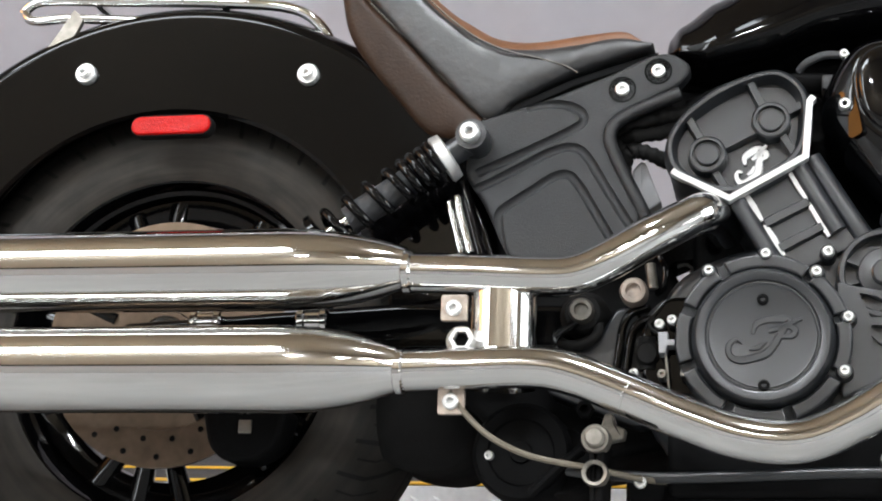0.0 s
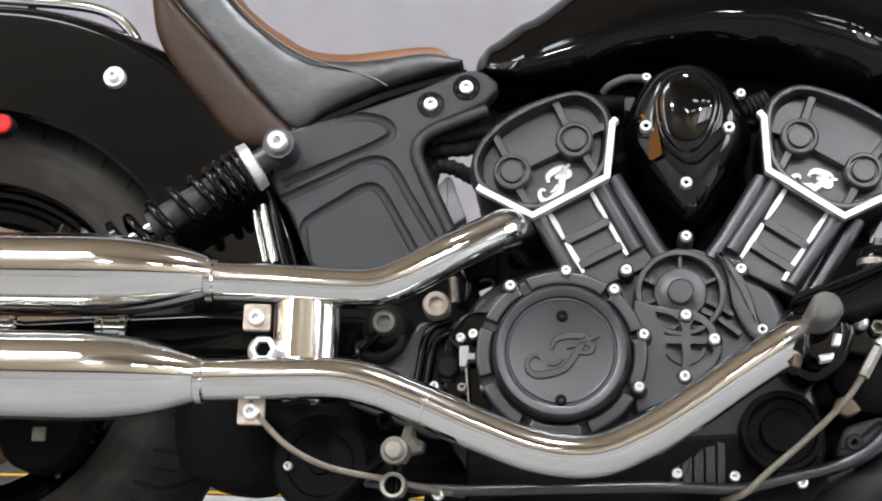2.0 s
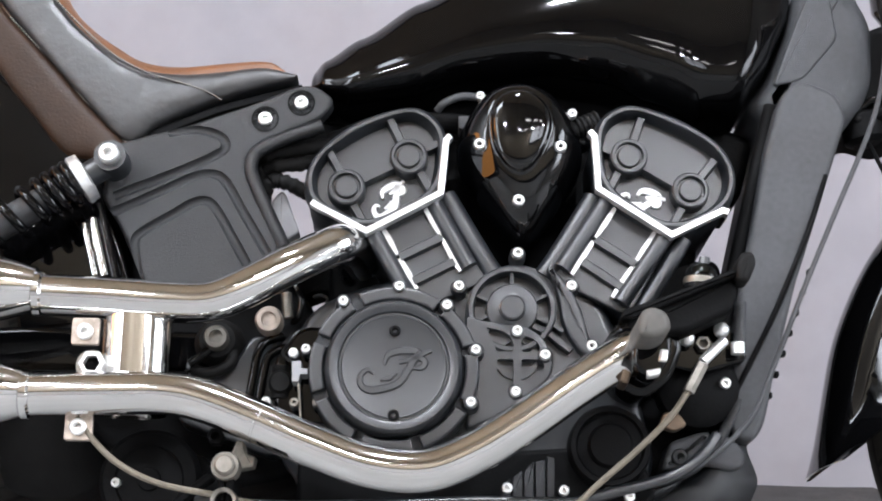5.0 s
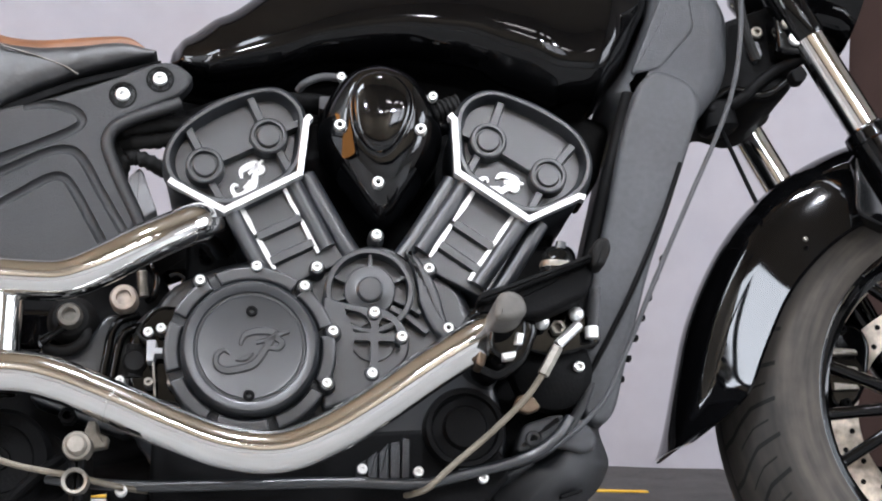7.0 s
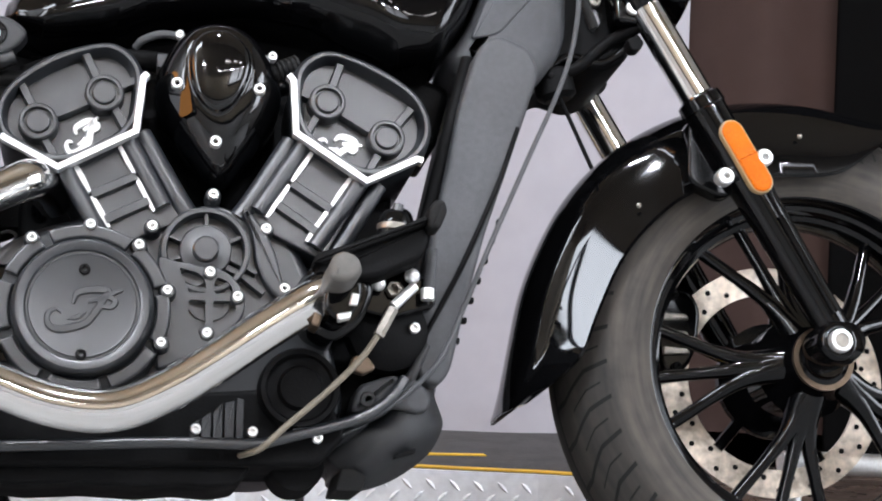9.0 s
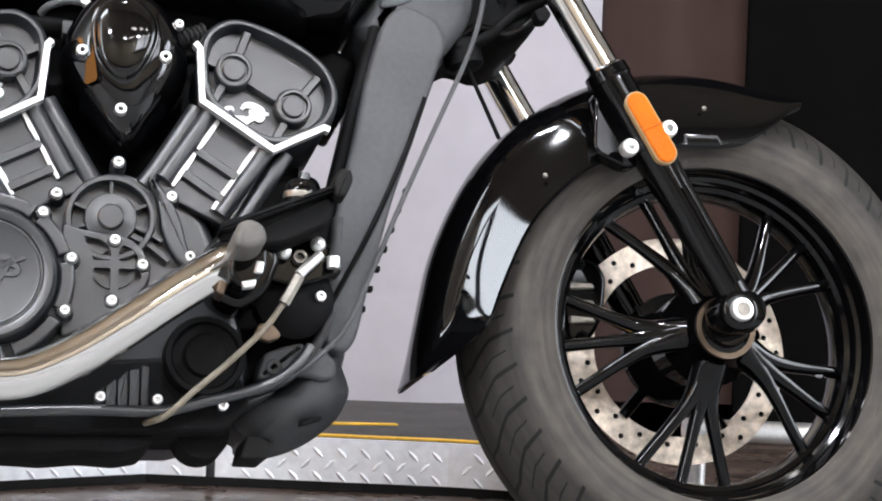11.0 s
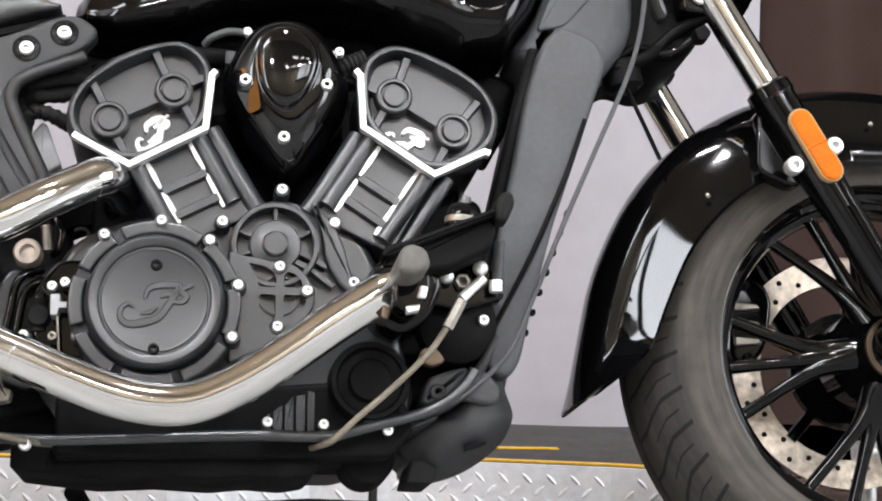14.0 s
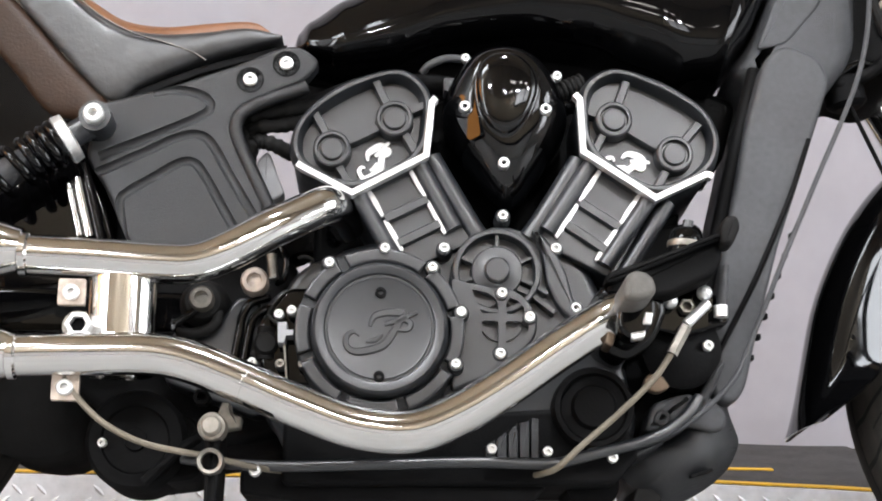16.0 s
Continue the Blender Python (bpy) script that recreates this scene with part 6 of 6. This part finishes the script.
part("lower_rail", tube([(0.40, -0.17, 0.215), (0.47, -0.175, 0.19), (0.58, -0.185, 0.178), (0.70, -0.188, 0.181), (0.80, -0.19, 0.1845), (0.8774, -0.192, 0.1838), (0.9038, -0.192, 0.1889), (0.9356, -0.192, 0.1974), (0.9678, -0.192, 0.206), (1.0003, -0.19, 0.2188), (1.0249, -0.188, 0.2384), (1.0388, -0.185, 0.258)], 0.0058, 14), SATIN, frame_unit, "black lower rail")
part("lower_box", prism(rounded([(0.556, 0.152), (0.556, 0.178), (0.87, 0.185), (0.879, 0.1745), (0.878, 0.162), (0.866, 0.147), (0.84, 0.1425), (0.80, 0.1455), (0.76, 0.142), (0.70, 0.1455), (0.64, 0.1425)], 0.005), -0.155, -0.02, 0.004), DARK, frame_unit, "dull black lower box", 45)
part("lower_cup", lathe([(0.0001, -0.13), (0.028, -0.13), (0.029, -0.126), (0.030, -0.05)], 0.931, 0.171, 32), DARK, frame_unit)
stand = part("side_stand", tube([(0.60, 0.14, 0.16), (0.63, 0.22, 0.11), (0.66, 0.28, 0.075)], 0.012, 14), DARK, frame_unit, "black side stand")
part("stand_foot", box(0.64, 0.69, 0.26, 0.31, 0.071, 0.083, 0.002), DARK, frame_unit)
# rider's rear peg mount
part("peg_mount", prism(rounded([(0.529, 0.12), (0.527, 0.206), (0.535, 0.222), (0.543, 0.206), (0.541, 0.12)], 0.006), -0.245, -0.17, 0.004), DARK, frame_unit, "dull black peg mount", 45)
part("peg_bracket", prism(rounded([(0.536, 0.222), (0.541, 0.238), (0.549, 0.238), (0.552, 0.226), (0.562, 0.222), (0.560, 0.212), (0.545, 0.209)], 0.002), -0.225, -0.205, 0.002), OLDSTEEL, frame_unit, "tarnished steel bracket", 40)
hexnut(frame_unit, 0.520, -0.215, 0.2425, 0.0095, material=DARK)
part("peg_bolt", turned([(0.02, 0.0145), (0, 0.0145), (-0.003, 0.0135), (-0.003, 0.0105), (-0.010, 0.0105), (-0.013, 0.008), (-0.013, 0.0001)], (0.5345, -0.25, 0.2085), (0, 1, 0), 28), OLDSTEEL, frame_unit, "tarnished steel bolt with a washer")
part("peg_ring", lathe([(0.0092, -0.254), (0.0125, -0.256), (0.0135, -0.252), (0.0135, -0.238), (0.0092, -0.238)], 0.5345, 0.1735, 28, closed=True), OLDSTEEL, frame_unit, "tarnished steel ring")
part("peg_bore", turned([(0, 0.0095), (-0.001, 0.0095), (-0.001, 0.0001)], (0.5345, -0.243, 0.1735), (0, 1, 0), 20), DARK, frame_unit)
bolt(frame_unit, 0.575, -0.20, 0.171, 0.0065)
part("brake_hose", tube([(0.384, -0.25, 0.256), (0.402, -0.25, 0.232), (0.43, -0.25, 0.208), (0.47, -0.24, 0.191), (0.53, -0.23, 0.181), (0.575, -0.205, 0.174), (0.60, -0.16, 0.176)], 0.0032, 10), HOSE, frame_unit, "beige braided brake hose")

# front foot controls
control = thing("foot_control", "", "")
control.parent = bike
part("mount", prism(rounded([(0.925, 0.30), (0.915, 0.345), (0.935, 0.37), (0.98, 0.372), (1.0, 0.345), (0.985, 0.305), (0.955, 0.285)], 0.012), -0.235, -0.17, 0.008), GLOSS, control, "gloss black control mount", 45)
part("mount_boss", lathe([(0.0001, -0.262), (0.016, -0.262), (0.02, -0.258), (0.024, -0.24), (0.026, -0.2)], 0.940, 0.334, 32), GLOSS, control)
part("peg", prism(rounded([(0.937, 0.331), (0.940, 0.351), (0.953, 0.3565), (0.967, 0.350), (0.971, 0.333), (0.957, 0.324), (0.940, 0.325)], 0.010), -0.345, -0.255, 0.007, seg=4), PEGRUBBER, control, "worn grey rubber foot peg", 50)
part("peg_clevis", prism(rounded([(0.938, 0.316), (0.942, 0.338), (0.978, 0.340), (0.977, 0.318), (0.965, 0.300), (0.953, 0.297), (0.942, 0.304)], 0.006), -0.29, -0.245, 0.005), GLOSS, control, "gloss black peg clevis")
part("clevis_edge", prism(rounded([(0.963, 0.312), (0.966, 0.325), (0.974, 0.324), (0.972, 0.312)], 0.002), -0.2935, -0.285, 0.0015), STEEL, control, "bright steel edge piece")
part("clevis_edge", prism(rounded([(0.951, 0.303), (0.966, 0.306), (0.965, 0.2985), (0.953, 0.296)], 0.002), -0.2935, -0.28, 0.0015), STEEL, control, "bright steel edge piece")
part("pedal_arm", prism(rounded([(0.930, 0.362), (0.934, 0.373), (0.967, 0.384), (1.009, 0.401), (1.049, 0.418), (1.055, 0.412), (1.010, 0.392), (0.968, 0.374), (0.94, 0.362)], 0.004), -0.262, -0.235, 0.003), DARK, control, "dull black brake pedal arm", 45)
part("pedal_web", prism(rounded([(0.932, 0.345), (0.936, 0.368), (0.967, 0.380), (1.009, 0.397), (1.049, 0.414), (1.055, 0.395), (1.046, 0.374), (1.0, 0.352)], 0.008), -0.25, -0.215, 0.006), DARK, control, "dull black pedal web", 45)
part("pedal_pad", prism(rounded([(1.0505, 0.403), (1.050, 0.424), (1.0573, 0.435), (1.068, 0.435), (1.071, 0.423), (1.062, 0.402)], 0.005), -0.268, -0.24, 0.005), RUBBER, control, "black rubber pedal pad", 50)
part("cylinder", turned([(-0.03, 0.018), (0.006, 0.018), (0.014, 0.0165), (0.02, 0.012), (0.023, 0.0001)], (1.024, -0.2, 0.417), (0.1, 0, 1), 28), GLOSS, control, "black brake cylinder", 50)
part("cylinder_band", turned([(-0.002, 0.0184), (0.002, 0.019), (0.005, 0.0184)], (1.024, -0.2, 0.417), (0.1, 0, 1), 28), OLDSTEEL, control)
part("bleed_bolt", tube([(1.028, -0.19, 0.432), (1.031, -0.19, 0.449)], 0.006, 10, smooth=False), SATIN, control)
part("bracket", prism(rounded([(0.975, 0.33), (0.98, 0.372), (1.03, 0.376), (1.07, 0.36), (1.07, 0.335), (1.02, 0.32)], 0.006), -0.20, -0.17, 0.003), GLOSS, control, "", 45)
for x, z in ((1.005, 0.3545), (1.042, 0.364)):
    part("stop_bolt", ellipsoid((x, -0.212, z), 0.0085, 0.007, 0.0085, u=14, v=10), STEEL, control, "bright domed bolt")
hexnut(control, 1.023, -0.202, 0.350, 0.0085, 0.6, OLDSTEEL, h=0.01)
part("union", tube([(1.058, -0.215, 0.338), (1.058, -0.215, 0.350)], 0.0075, 14, smooth=False), STEEL, control, "steel hose union")
part("rod", tube([(1.0605, -0.21, 0.35), (1.0635, -0.21, 0.395)], 0.0062, 14, smooth=False), GREYSHELL, control)
part("horn", turned([(-0.03, 0.03), (-0.012, 0.044), (0.0, 0.046), (0.012, 0.044), (0.02, 0.03), (0.022, 0.0001)], (1.022, -0.16, 0.312), (0.1, -1, 0), 36), DARK, control, "black round horn")
bolt(control, 1.05, -0.178, 0.314, 0.006)
part("union_sleeve", tube([(1.044, -0.218, 0.352), (1.02, -0.222, 0.328)], 0.0055, 12, smooth=False), STEEL, control)
part("hose_tag", tube([(1.02, -0.222, 0.326), (1.004, -0.222, 0.296)], 0.0062, 6, smooth=False), OLDSTEEL, control, "pale hose tag")
part("brake_hose", tube([(1.004, -0.222, 0.297), (0.985, -0.222, 0.27), (0.95, -0.22, 0.235), (0.91, -0.218, 0.20), (0.886, -0.212, 0.178), (0.872, -0.19, 0.174), (0.862, -0.15, 0.176)], 0.0034, 10), HOSE, control, "beige braided brake hose")
part("hose_clip", prism(rounded([(0.974, 0.262), (0.979, 0.277), (0.995, 0.276), (1.004, 0.263), (0.99, 0.256)], 0.005), -0.212, -0.2, 0.002), BROWNDISC, control, "tarnished clip")
part("pipe_clamp", prism(rounded([(0.928, 0.296), (0.931, 0.310), (0.940, 0.306), (0.936, 0.293)], 0.003), -0.27, -0.235, 0.002), BROWNDISC, control, "tarnished pipe clamp")

# a wheel stop beyond the front wheel
chock = thing("wheel_stop", "silver tubular wheel stop standing beside the front wheel", "wheel stop")
part("bar", tube([(1.64, 0.30, 0.165), (1.85, 0.30, 0.16)], 0.016, 16, smooth=False), STEEL, chock)
for x in (1.66, 1.83):
    part("leg", tube([(x, 0.30, 0.155), (x, 0.30, 0.0)], 0.012, 12, smooth=False), STEEL, chock)
